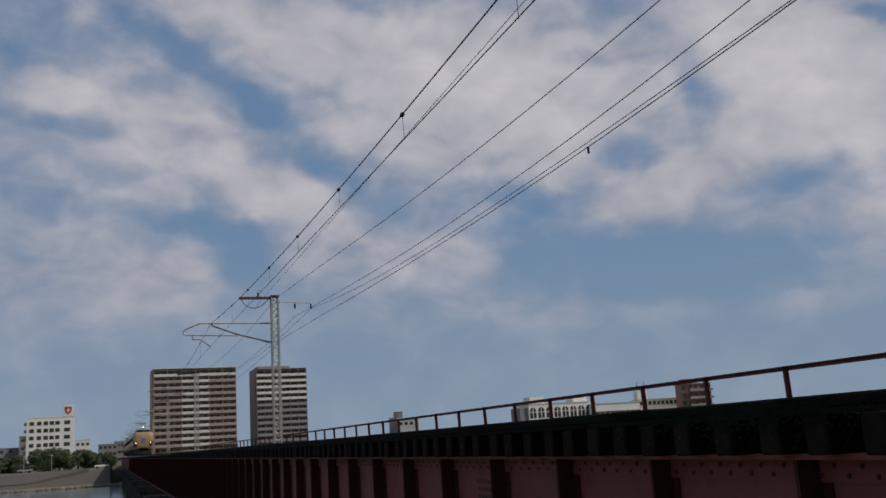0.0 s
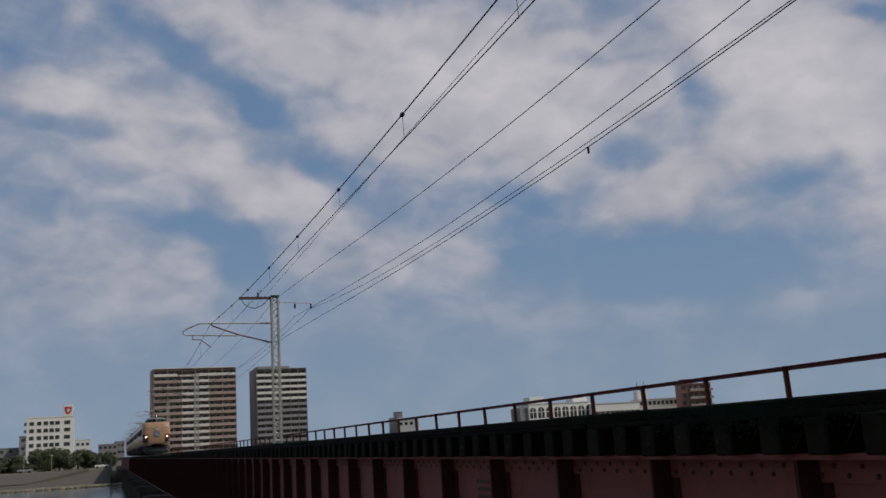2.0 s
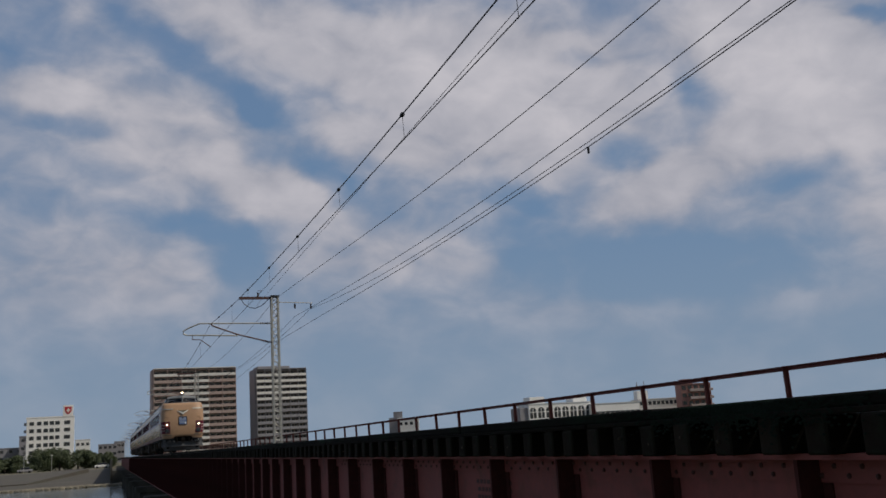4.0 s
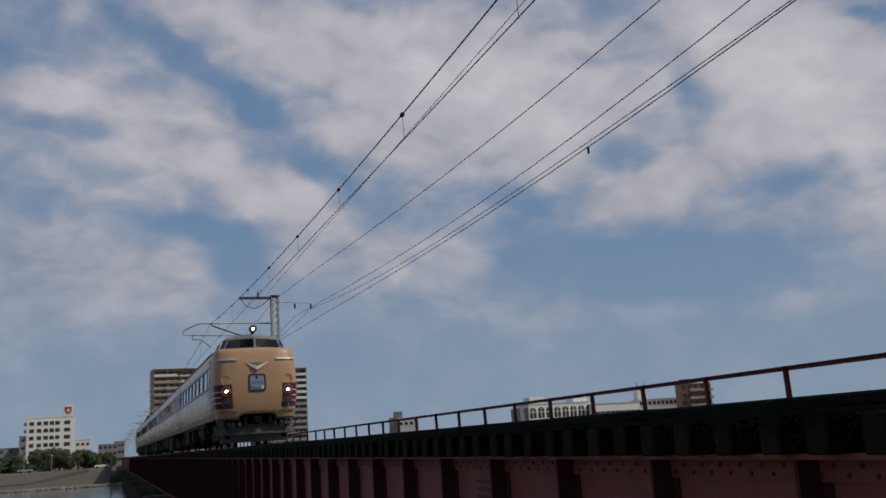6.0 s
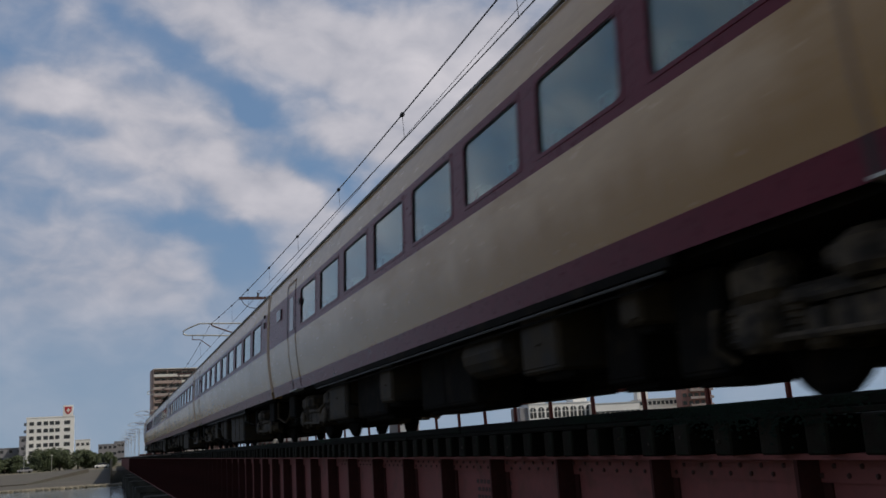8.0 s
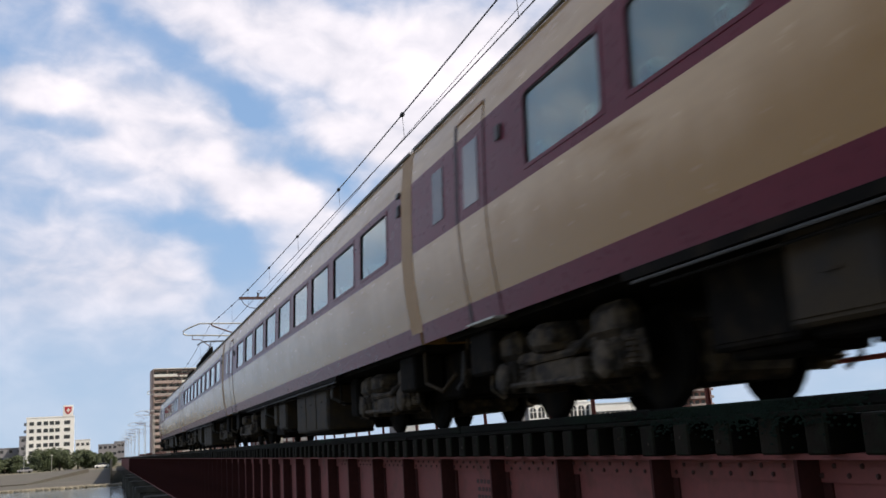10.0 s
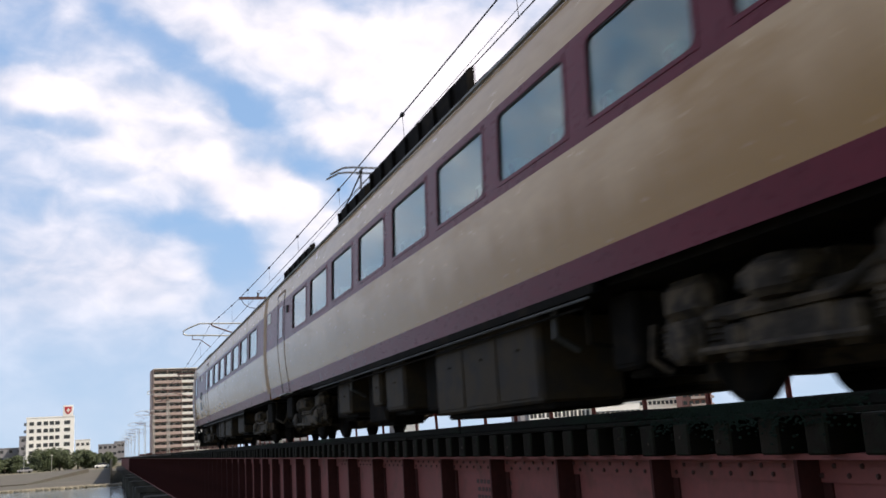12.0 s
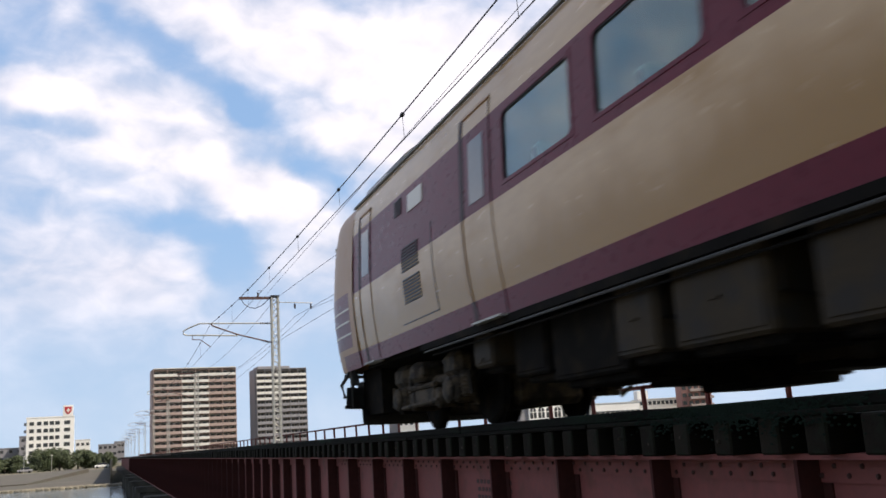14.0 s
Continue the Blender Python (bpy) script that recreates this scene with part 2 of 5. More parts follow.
# ---- sky backdrop: a far sheet of drifting broken cloud ----
def cloud_material():
    m = bpy.data.materials.new("broken_cloud_sky")
    m.use_nodes = True
    n, l = m.node_tree.nodes, m.node_tree.links
    n.remove(n["Principled BSDF"])
    em = n.new("ShaderNodeEmission")
    l.new(em.outputs[0], n["Material Output"].inputs[0])
    tc = n.new("ShaderNodeTexCoord")
    sep = n.new("ShaderNodeSeparateXYZ")
    l.new(tc.outputs["Object"], sep.inputs[0])

    def op(kind, a, b=None, c=None):
        k = n.new("ShaderNodeMath")
        k.operation = kind
        for i, v in enumerate((a, b, c)):
            if v is None:
                continue
            if isinstance(v, (int, float)):
                k.inputs[i].default_value = v
            else:
                l.new(v, k.inputs[i])
        return k.outputs[0]

    east = op("MULTIPLY", op("ARCTAN2", sep.outputs[0], sep.outputs[1]), 57.2958)
    flat = op("SQRT", op("ADD", op("MULTIPLY", sep.outputs[0], sep.outputs[0]), op("MULTIPLY", sep.outputs[1], sep.outputs[1])))
    high = op("MULTIPLY", op("ARCTAN2", sep.outputs[2], flat), 57.2958)
    comb = n.new("ShaderNodeCombineXYZ")
    l.new(east, comb.inputs[0]), l.new(high, comb.inputs[1])
    uv = comb.outputs[0]
    # ragged edges: the banks are looked up at places pushed about by two scales of turbulence
    ragged = uv
    for sc, push, det in ((0.16, 2.2, 3), (0.55, 1.5, 6)):
        tn = n.new("ShaderNodeTexNoise")
        tn.inputs["Scale"].default_value, tn.inputs["Detail"].default_value = sc, det
        l.new(uv, tn.inputs["Vector"])
        off = n.new("ShaderNodeVectorMath")
        off.operation = "MULTIPLY_ADD"
        off.inputs[1].default_value = (push, push * 0.7, 0)
        off.inputs[2].default_value = (-push / 2, -push * 0.35, 0)
        l.new(tn.outputs["Color"], off.inputs[0])
        ad = n.new("ShaderNodeVectorMath")
        ad.operation = "ADD"
        l.new(ragged, ad.inputs[0]), l.new(off.outputs[0], ad.inputs[1])
        ragged = ad.outputs[0]
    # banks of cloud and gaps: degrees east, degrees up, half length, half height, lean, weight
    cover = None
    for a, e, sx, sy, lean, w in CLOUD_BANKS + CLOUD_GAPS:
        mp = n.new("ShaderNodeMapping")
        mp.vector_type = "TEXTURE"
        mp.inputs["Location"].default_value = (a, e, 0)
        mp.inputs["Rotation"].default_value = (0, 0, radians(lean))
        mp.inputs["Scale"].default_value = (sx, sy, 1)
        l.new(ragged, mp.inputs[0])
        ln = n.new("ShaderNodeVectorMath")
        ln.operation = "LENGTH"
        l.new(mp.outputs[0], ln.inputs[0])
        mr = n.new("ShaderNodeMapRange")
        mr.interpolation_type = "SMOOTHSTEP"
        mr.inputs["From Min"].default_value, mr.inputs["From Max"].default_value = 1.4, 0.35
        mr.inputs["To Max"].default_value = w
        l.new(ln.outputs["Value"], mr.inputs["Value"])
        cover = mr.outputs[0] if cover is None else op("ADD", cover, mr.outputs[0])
    st = n.new("ShaderNodeMapping")
    st.inputs["Rotation"].default_value = (0, 0, radians(24))
    st.inputs["Scale"].default_value = (0.72, 1.15, 1)
    l.new(uv, st.inputs[0])
    billow, wisp = n.new("ShaderNodeTexNoise"), n.new("ShaderNodeTexNoise")
    for q, sc, det, dis in ((billow, 0.15, 4, 0.15), (wisp, 0.40, 7, 0.3)):
        q.inputs["Scale"].default_value, q.inputs["Detail"].default_value, q.inputs["Distortion"].default_value = sc, det, dis
        q.inputs["Roughness"].default_value = 0.5
        l.new(st.outputs[0], q.inputs["Vector"])
    body = op("ADD", op("MULTIPLY", op("SUBTRACT", billow.outputs[0], 0.5), 0.55), op("MULTIPLY", op("SUBTRACT", wisp.outputs[0], 0.5), 1.05))
    dens = op("ADD", op("ADD", body, cover), 0.38)
    veil = n.new("ShaderNodeMapRange")
    veil.interpolation_type = "SMOOTHSTEP"
    veil.inputs["From Min"].default_value, veil.inputs["From Max"].default_value = -0.16, 0.92
    l.new(dens, veil.inputs["Value"])
    low = n.new("ShaderNodeMapRange")
    low.interpolation_type = "SMOOTHSTEP"
    low.inputs["From Min"].default_value, low.inputs["From Max"].default_value = 4.0, 11.0
    low.inputs["To Min"].default_value = 0.25
    l.new(high, low.inputs["Value"])
    alpha = op("MULTIPLY", veil.outputs[0], low.outputs[0])
    blue = n.new("ShaderNodeValToRGB")
    blue.color_ramp.elements[0].position, blue.color_ramp.elements[0].color = 0.0, (0.215, 0.295, 0.40, 1)
    blue.color_ramp.elements[1].position, blue.color_ramp.elements[1].color = 0.8, (0.095, 0.17, 0.32, 1)
    mid = blue.color_ramp.elements.new(0.3)
    mid.color = (0.135, 0.228, 0.375, 1)
    l.new(op("DIVIDE", high, 45.0), blue.inputs[0])
    white = n.new("ShaderNodeValToRGB")
    white.color_ramp.elements[0].position, white.color_ramp.elements[0].color = 0.30, (0.285, 0.305, 0.375, 1)
    white.color_ramp.elements[1].position, white.color_ramp.elements[1].color = 0.70, (0.53, 0.522, 0.575, 1)
    l.new(op("ADD", op("ADD", op("MULTIPLY", wisp.outputs[0], 0.35), op("MULTIPLY", billow.outputs[0], 0.35)), op("MULTIPLY", dens, 0.17)), white.inputs[0])
    mix = n.new("ShaderNodeMix")
    mix.data_type = "RGBA"
    l.new(alpha, mix.inputs["Factor"]), l.new(blue.outputs[0], mix.inputs["A"]), l.new(white.outputs[0], mix.inputs["B"])
    l.new(mix.outputs["Result"], em.inputs[0])
    m.cycles.emission_sampling = "NONE"
    return m


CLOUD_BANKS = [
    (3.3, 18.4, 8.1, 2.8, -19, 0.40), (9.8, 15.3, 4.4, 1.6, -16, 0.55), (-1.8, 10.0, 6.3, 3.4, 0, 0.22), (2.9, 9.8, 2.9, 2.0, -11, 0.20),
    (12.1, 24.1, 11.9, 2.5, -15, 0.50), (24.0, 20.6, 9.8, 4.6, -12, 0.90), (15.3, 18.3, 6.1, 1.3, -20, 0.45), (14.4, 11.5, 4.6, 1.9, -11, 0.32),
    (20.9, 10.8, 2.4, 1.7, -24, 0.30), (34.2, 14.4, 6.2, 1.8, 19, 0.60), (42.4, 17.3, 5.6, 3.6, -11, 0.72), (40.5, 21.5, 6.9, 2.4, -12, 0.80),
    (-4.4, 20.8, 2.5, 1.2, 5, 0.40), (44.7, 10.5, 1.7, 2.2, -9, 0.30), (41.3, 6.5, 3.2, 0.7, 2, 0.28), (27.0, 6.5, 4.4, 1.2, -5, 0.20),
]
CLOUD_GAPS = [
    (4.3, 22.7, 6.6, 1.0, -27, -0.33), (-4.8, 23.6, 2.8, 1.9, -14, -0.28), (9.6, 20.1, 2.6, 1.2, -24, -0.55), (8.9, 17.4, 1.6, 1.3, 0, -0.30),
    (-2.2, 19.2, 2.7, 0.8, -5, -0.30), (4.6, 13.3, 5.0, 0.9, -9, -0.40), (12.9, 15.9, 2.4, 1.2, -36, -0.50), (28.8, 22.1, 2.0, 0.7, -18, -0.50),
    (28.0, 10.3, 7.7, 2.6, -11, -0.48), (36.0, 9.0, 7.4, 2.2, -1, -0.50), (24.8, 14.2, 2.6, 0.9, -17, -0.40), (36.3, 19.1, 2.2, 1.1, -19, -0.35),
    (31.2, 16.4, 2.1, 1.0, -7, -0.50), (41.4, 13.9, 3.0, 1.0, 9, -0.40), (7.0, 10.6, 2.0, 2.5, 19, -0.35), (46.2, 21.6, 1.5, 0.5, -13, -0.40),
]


def cloud_backdrop():
    bm = bmesh.new()
    rows, cols, rad = 14, 40, 4600.0
    grid = []
    for i in range(rows + 1):
        e = radians(-2 + 66 * i / rows)
        grid.append([bm.verts.new((rad * math.cos(e) * math.sin(a), rad * math.cos(e) * math.cos(a), rad * math.sin(e)))
                     for a in (radians(-110 + 185 * j / cols) for j in range(cols + 1))])
    for i in range(rows):
        for j in range(cols):
            bm.faces.new((grid[i][j], grid[i][j + 1], grid[i + 1][j + 1], grid[i + 1][j]))
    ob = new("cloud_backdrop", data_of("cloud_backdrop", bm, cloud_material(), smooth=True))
    ob.location = EYE
    return tagged(ob, "blue sky with drifting broken white cloud", "sky", kind="structure")


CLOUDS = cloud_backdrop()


# ---- ground and river ----
def ground_sheet():
    prof = [(-4800, -1.9), (7.0, -1.9), (13.0, -4.2), (17.0, -7.2), (214, -7.2), (219, -5.75), (224, -5.55), (231, -4.9), (234, -4.85), (256, -2.9), (262, -2.8), (4800, -2.6)]
    bm = bmesh.new()
    xs = [-4800, -600, -200, -120, -80, -40, 0, 40, 120, 200, 600, 4800]
    grid = [[bm.verts.new((x, y, z)) for x in xs] for y, z in prof]
    for i in range(len(prof) - 1):
        for j in range(len(xs) - 1):
            f = bm.faces.new((grid[i][j], grid[i][j + 1], grid[i + 1][j + 1], grid[i + 1][j]))
            f.material_index = 1 if 6 <= i <= 9 else 0
    ob = new("ground", data_of("ground", bm, EARTH, REVET))
    tagged(ob, "grassy river banks with a grey concrete revetment slope", "ground", kind="structure")
    bm = bmesh.new()
    vs = [bm.verts.new(p) for p in ((-4700, 15, -6.0), (4700, 15, -6.0), (4700, 220, -6.0), (-4700, 220, -6.0))]
    bm.faces.new(vs)
    tagged(new("water", data_of("water", bm, WATER)), "grey-green river water with small ripples", "water", kind="structure")
    # ramp that climbs the far slope
    bm = bmesh.new()
    a = [(-60, 229.5, -5.2), (-22, 231, -5.0), (-9.5, 252, -2.75), (-14, 255, -2.75), (-60, 236, -4.7)]
    top = [bm.verts.new((x, y, z + 0.35)) for x, y, z in a]
    bot = [bm.verts.new((x, y, z - 0.6)) for x, y, z in a]
    bm.faces.new(top)
    for i in range(5):
        bm.faces.new((top[i], top[(i + 1) % 5], bot[(i + 1) % 5], bot[i]))
    ramp = new("bank_ramp", data_of("bank_ramp", bm, REVET))
    tagged(ramp, "concrete ramp climbing the river embankment", "ramp", kind="structure")
    # stones at the waterline
    bm = bmesh.new()
    rng = random.Random(3)
    for k in range(420):
        x, y = rng.uniform(-70, 40), 218.6 + rng.uniform(-1.0, 1.6)
        s = rng.uniform(0.3, 0.8)
        vs = bmesh.ops.create_icosphere(bm, subdivisions=1, radius=s)["verts"]
        for v in vs:
            v.co = Vector((v.co.x * rng.uniform(1, 1.4) + x, v.co.y + y, v.co.z * 0.6 - 5.9 + rng.uniform(-0.1, 0.15)))
    tagged(new("foreshore_stones", data_of("foreshore_stones", bm, STONE)), "pale rubble stones along the waterline", "stones", kind="stuff")


ground_sheet()

# ---- bridge ----
Y_FAR = 330.0


def bridge():
    th = thing("girder_bridge", "red-painted steel plate girder railway bridge with timber sleepers", "bridge", kind="structure")
    for side in (-1, 1):
        x = 0.95 * side
        bm = bmesh.new()
        box(bm, x - 0.008, x + 0.008, -30, Y_FAR, -2.85, -0.52)
        part("girder_web", bm, RED_STEEL, th)
        bm = bmesh.new()
        box(bm, x - 0.2, x + 0.2, -30, Y_FAR, -0.52, -0.485)
        box(bm, x - 0.2, x + 0.2, -30, Y_FAR, -2.89, -2.85)
        box(bm, x - 0.03 * 1, x + 0.03 * 1, -30, Y_FAR, -0.66, -0.521)
        box(bm, x - 0.03, x + 0.03, -30, Y_FAR, -2.849, -2.70)
        part("girder_flange", bm, RED_STEEL, th)
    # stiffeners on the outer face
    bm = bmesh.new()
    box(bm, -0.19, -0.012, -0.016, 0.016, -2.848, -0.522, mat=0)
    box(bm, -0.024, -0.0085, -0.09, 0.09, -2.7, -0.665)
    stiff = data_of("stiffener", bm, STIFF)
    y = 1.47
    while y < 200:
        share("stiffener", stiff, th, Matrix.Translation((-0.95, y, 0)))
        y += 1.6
    # rivets in the nearest panels
    bm = bmesh.new()
    disc(bm, (0, 0, 0), (-1, 0, 0), [(0.018, 0), (0.016, 0.008), (0.008, 0.014)], 6)
    riv = data_of("rivet", bm, RIVET)
    y, k = 2.0, 0
    while y < 17:
        share("rivet", riv, th, Matrix.Translation((-0.9805, y, -0.565 if k % 2 else -0.62)))
        y += 0.11
        k += 1
    # painted notice on the web: unreadable lines
    bm = bmesh.new()
    rng = random.Random(8)
    for r in range(5):
        yy = 9.35
        while yy < 10.35 - (0.5 if r == 4 else 0):
            w = rng.uniform(0.05, 0.09)
            box(bm, -0.962, -0.9585, yy, yy + w, -0.80 - r * 0.085, -0.755 - r * 0.085)
            yy += w + 0.035
    part("painted_notice", bm, RIVET, th, "lines of small dark stencilled writing")
    # sleepers
    bm = bmesh.new()
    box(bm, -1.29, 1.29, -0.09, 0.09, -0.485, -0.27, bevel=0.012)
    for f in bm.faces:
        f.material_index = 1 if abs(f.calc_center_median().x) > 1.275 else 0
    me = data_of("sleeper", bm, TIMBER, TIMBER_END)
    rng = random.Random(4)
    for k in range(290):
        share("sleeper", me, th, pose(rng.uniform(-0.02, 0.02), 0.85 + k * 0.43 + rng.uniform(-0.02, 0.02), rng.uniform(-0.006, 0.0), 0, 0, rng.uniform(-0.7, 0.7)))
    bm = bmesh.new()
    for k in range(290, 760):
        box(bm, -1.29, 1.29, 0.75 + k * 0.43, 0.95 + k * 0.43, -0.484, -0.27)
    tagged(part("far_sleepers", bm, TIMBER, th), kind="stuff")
    # added boards over sleepers, between and outside the rails, keep sun off the gaps
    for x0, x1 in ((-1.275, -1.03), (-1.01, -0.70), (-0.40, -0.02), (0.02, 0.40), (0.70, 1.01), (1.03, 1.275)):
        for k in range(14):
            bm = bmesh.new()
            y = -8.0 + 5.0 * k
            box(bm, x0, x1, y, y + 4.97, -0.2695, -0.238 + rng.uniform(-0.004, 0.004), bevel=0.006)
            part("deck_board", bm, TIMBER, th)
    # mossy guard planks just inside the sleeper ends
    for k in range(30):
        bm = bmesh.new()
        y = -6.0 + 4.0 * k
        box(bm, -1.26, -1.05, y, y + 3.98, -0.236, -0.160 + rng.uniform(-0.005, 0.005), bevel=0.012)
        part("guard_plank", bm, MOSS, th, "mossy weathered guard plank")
    # a cushion of moss that hangs over the nearest sleeper ends
    bm = bmesh.new()
    for k in range(1500):
        y = rng.gauss(5.1, 0.55)
        z = -0.175 - abs(rng.gauss(0, 0.075))
        x = -1.268 if z > -0.24 else -1.297
        r = rng.uniform(0.004, 0.009)
        vs = bmesh.ops.create_icosphere(bm, subdivisions=1, radius=r)["verts"]
        for v in vs:
            v.co = Vector((v.co.x * 0.35 + x, v.co.y * rng.uniform(1.4, 3.0) + y, v.co.z * rng.uniform(0.8, 1.3) + z))
    tagged(part("moss_cushion", bm, MOSSGREEN, th, "dark green moss hanging over the sleeper ends"), kind="stuff")
    # loose bolts and plates on the sleeper ends
    bm = bmesh.new()
    disc(bm, (0, 0, 0), (-1, 0, 0), [(0.013, 0), (0.013, 0.012), (0.008, 0.02)], 6)
    bolt = data_of("bolt", bm, BOXGREY)
    for k in rng.sample(range(0, 40), 17):
        share("bolt", bolt, th, Matrix.Translation((-1.291, 0.85 + k * 0.43 + rng.uniform(-0.03, 0.03), -0.38 + rng.uniform(-0.03, 0.03))))
    # rails
    for x in (-0.5535, 0.5535):
        bm = bmesh.new()
        box(bm, x - 0.064, x + 0.064, -40, 800, -0.269, -0.255)
        box(bm, x - 0.01, x + 0.01, -40, 800, -0.255, -0.18)
        box(bm, x - 0.033, x + 0.033, -40, 800, -0.18, -0.146)
        part("rail", bm, RAILSTEEL, th)
    # cross frames between girders
    bm = bmesh.new()
    for k in range(0, 60):
        y = 2.0 + k * 4.8
        tube(bm, [(-0.93, y, -0.75), (0.93, y, -2.6)], 0.045, 4), tube(bm, [(0.93, y + 0.1, -0.75), (-0.93, y + 0.1, -2.6)], 0.045, 4)
    part("cross_bracing", bm, RED_STEEL, th)
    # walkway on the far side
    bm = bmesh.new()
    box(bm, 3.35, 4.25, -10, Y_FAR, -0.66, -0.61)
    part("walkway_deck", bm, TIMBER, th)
    bm = bmesh.new()
    for k in range(70):
        y = 1.4 + k * 4.8
        box(bm, 0.96, 4.2, y - 0.04, y + 0.04, -0.80, -0.66)
        tube(bm, [(0.97, y, -1.9), (4.0, y, -0.8)], 0.045, 4)
    part("walkway_bracket", bm, RUST, th)
    return th


def handrail():
    th = thing("handrail", "rusty red-brown angle steel handrail along the bridge walkway", "handrail", kind="")
    bm = bmesh.new()
    box(bm, -0.037, 0.037, -0.004, 0.004, -0.62, 0.38)
    box(bm, 0.029, 0.037, -0.037, 0.04, -0.62, 0.38)
    me = data_of("post", bm, RUST)
    rng = random.Random(9)
    for k in range(-6, 160):
        share("post", me, th, pose(4.126, 11.077 + k * 1.933, 0, rng.uniform(-1, 1), rng.uniform(-0.6, 0.8) - 2.0, 0))
    bm = bmesh.new()
    box(bm, 4.085, 4.15, -2, Y_FAR, 0.365, 0.375)
    box(bm, 4.142, 4.15, -2, Y_FAR, 0.31, 0.375)
    box(bm, 4.13, 4.138, -2, Y_FAR, -0.15, -0.09)
    part("top_rail", bm, RUST, th)
    th.location.z = 0.065
    return th


def piers():
    bm = bmesh.new()
    box(bm, -2.7, 3.4, -1.0, 1.0, -3.4, -2.9, bevel=0.05)
    cap = data_of("pier_cap", bm, CONCRETE)
    bm = bmesh.new()
    box(bm, -2.35, 3.0, -0.85, 0.85, -8.0, -3.4, bevel=0.12)
    shaft = data_of("pier_shaft", bm, CONCRETE)
    for k in range(9):
        th = thing("bridge_pier", "grey weathered concrete bridge pier standing in the river", "pier", (0, 23 + 22.5 * k, 0), "bridge piers")
        share("pier_cap", cap, th, Matrix())
        share("pier_shaft", shaft, th, Matrix())
    # abutment and approach wall on the far bank
    bm = bmesh.new()
    box(bm, -4.4, 5.0, 222, 234, -7.0, -2.9, bevel=0.1)
    box(bm, -4.55, -4.15, 222, 330, -7.0, -0.65)
    tagged(new("abutment", data_of("abutment", bm, CONCRETE)), "grey concrete abutment and approach wall", "abutment", kind="structure")


bridge()
handrail()
piers()

# ---- catenary ----
MAST_Y = [50.05 + 48.7 * k for k in range(0, 11)]


def mast(y):
    th = thing("catenary_mast", "tall pale steel lattice mast with a bracket arm and insulators", "catenary mast", (0, y, 0), "catenary masts")
    x0, x1, h = 3.2, 3.55, 7.68
    legs = bmesh.new()
    for x in (x0, x1):
        for yy in (-0.17, 0.17):
            box(legs, x - 0.038, x + 0.038, yy - 0.038, yy + 0.038, -0.62, h)
    part("mast_legs", legs, MASTGREY, th)
    lace = bmesh.new()
    n = 22
    for k in range(n):
        z0, z1 = -0.5 + k * (h + 0.45) / n, -0.5 + (k + 1) * (h + 0.45) / n
        for yy in (-0.18, 0.18):
            tube(lace, [(x0, yy, z0), (x1, yy, (z0 + z1) / 2), (x0, yy, z1)], 0.024, 4)
        for x in (x0, x1):
            tube(lace, [(x, -0.17, z0), (x, 0.17, (z0 + z1) / 2), (x, -0.17, z1)], 0.024, 4)
    part("mast_lacing", lace, MASTGREY, th)
    bm = boxes((x0 - 0.05, x1 + 0.05, -0.22, 0.22, h, h + 0.09))
    part("mast_cap", bm, RUBBER, th)
    bm = boxes((x0 - 0.3, x1 + 0.3, -0.4, 0.4, -1.0, -0.6), bevel=0.03)
    part("mast_foot", bm, CONCRETE, th)
    part("bracket_tube", bars([(3.2, 0, 6.29), (-0.55, 0, 6.33), (-1.15, 0, 6.08), (-1.38, 0, 5.93), (-1.36, 0, 5.80), (-1.2, 0, 5.73), (1.4, 0, 5.66)], r=0.04), MASTGREY, th)
    part("bracket_strut", bars([(3.2, 0, 5.25), (1.4, 0, 5.72), (0.1, 0, 6.2), (0.05, 0, 6.31)], r=0.042), ARMBROWN, th)
    bm = bmesh.new()
    for z, x in ((6.29, 2.95), (5.27, 3.0)):
        for k in range(5):
            disc(bm, (x - k * 0.09, 0, z + (k * 0.025 if z < 6 else 0)), (1, 0, 0), [(0.03, 0), (0.075, 0.02), (0.03, 0.05)], 8)
    part("strut_insulator", bm, PORCELAIN, th)
    part("registration_arm", bars([(-0.9, 0, 5.73), (-0.92, 0, 5.5), (-0.5, 0, 5.48), (0.0, 0, 5.1)], r=0.024), ARMBROWN, th)
    part("top_beam", boxes((1.5, 3.2, -0.05, 0.05, 7.58, 7.72)), ARMBROWN, th)
    part("jumper_loop", bars([(1.62, 0, 7.58), (1.75, 0, 7.35), (2.05, 0, 7.15), (2.35, 0, 7.1), (2.7, 0, 7.25), (3.1, 0, 7.62)], r=0.022), WIRE, th)
    part("pin_post", bars([(2.5, 0, 7.72), (2.5, 0, 8.05), (2.75, 0, 8.05)], r=0.015, sides=5), ARMBROWN, th)
    part("cross_arm", bars([(3.55, 0, 7.42), (5.45, 0, 7.36)], r=0.022), MASTGREY, th)
    bm = bmesh.new()
    disc(bm, (0, 0, 0), (0, 0, -1), [(0.015, 0), (0.015, 0.06), (0.07, 0.08), (0.03, 0.13), (0.075, 0.17), (0.03, 0.22), (0.075, 0.26), (0.02, 0.33)], 8)
    ins = data_of("insulator", bm, PORCELAIN)
    for x, z in ((4.47, 7.39), (5.34, 7.36), (2.5, 8.0)):
        share("insulator", ins, th, Matrix.Translation((x, 0, z)))
    return th


for y in MAST_Y:
    mast(y)


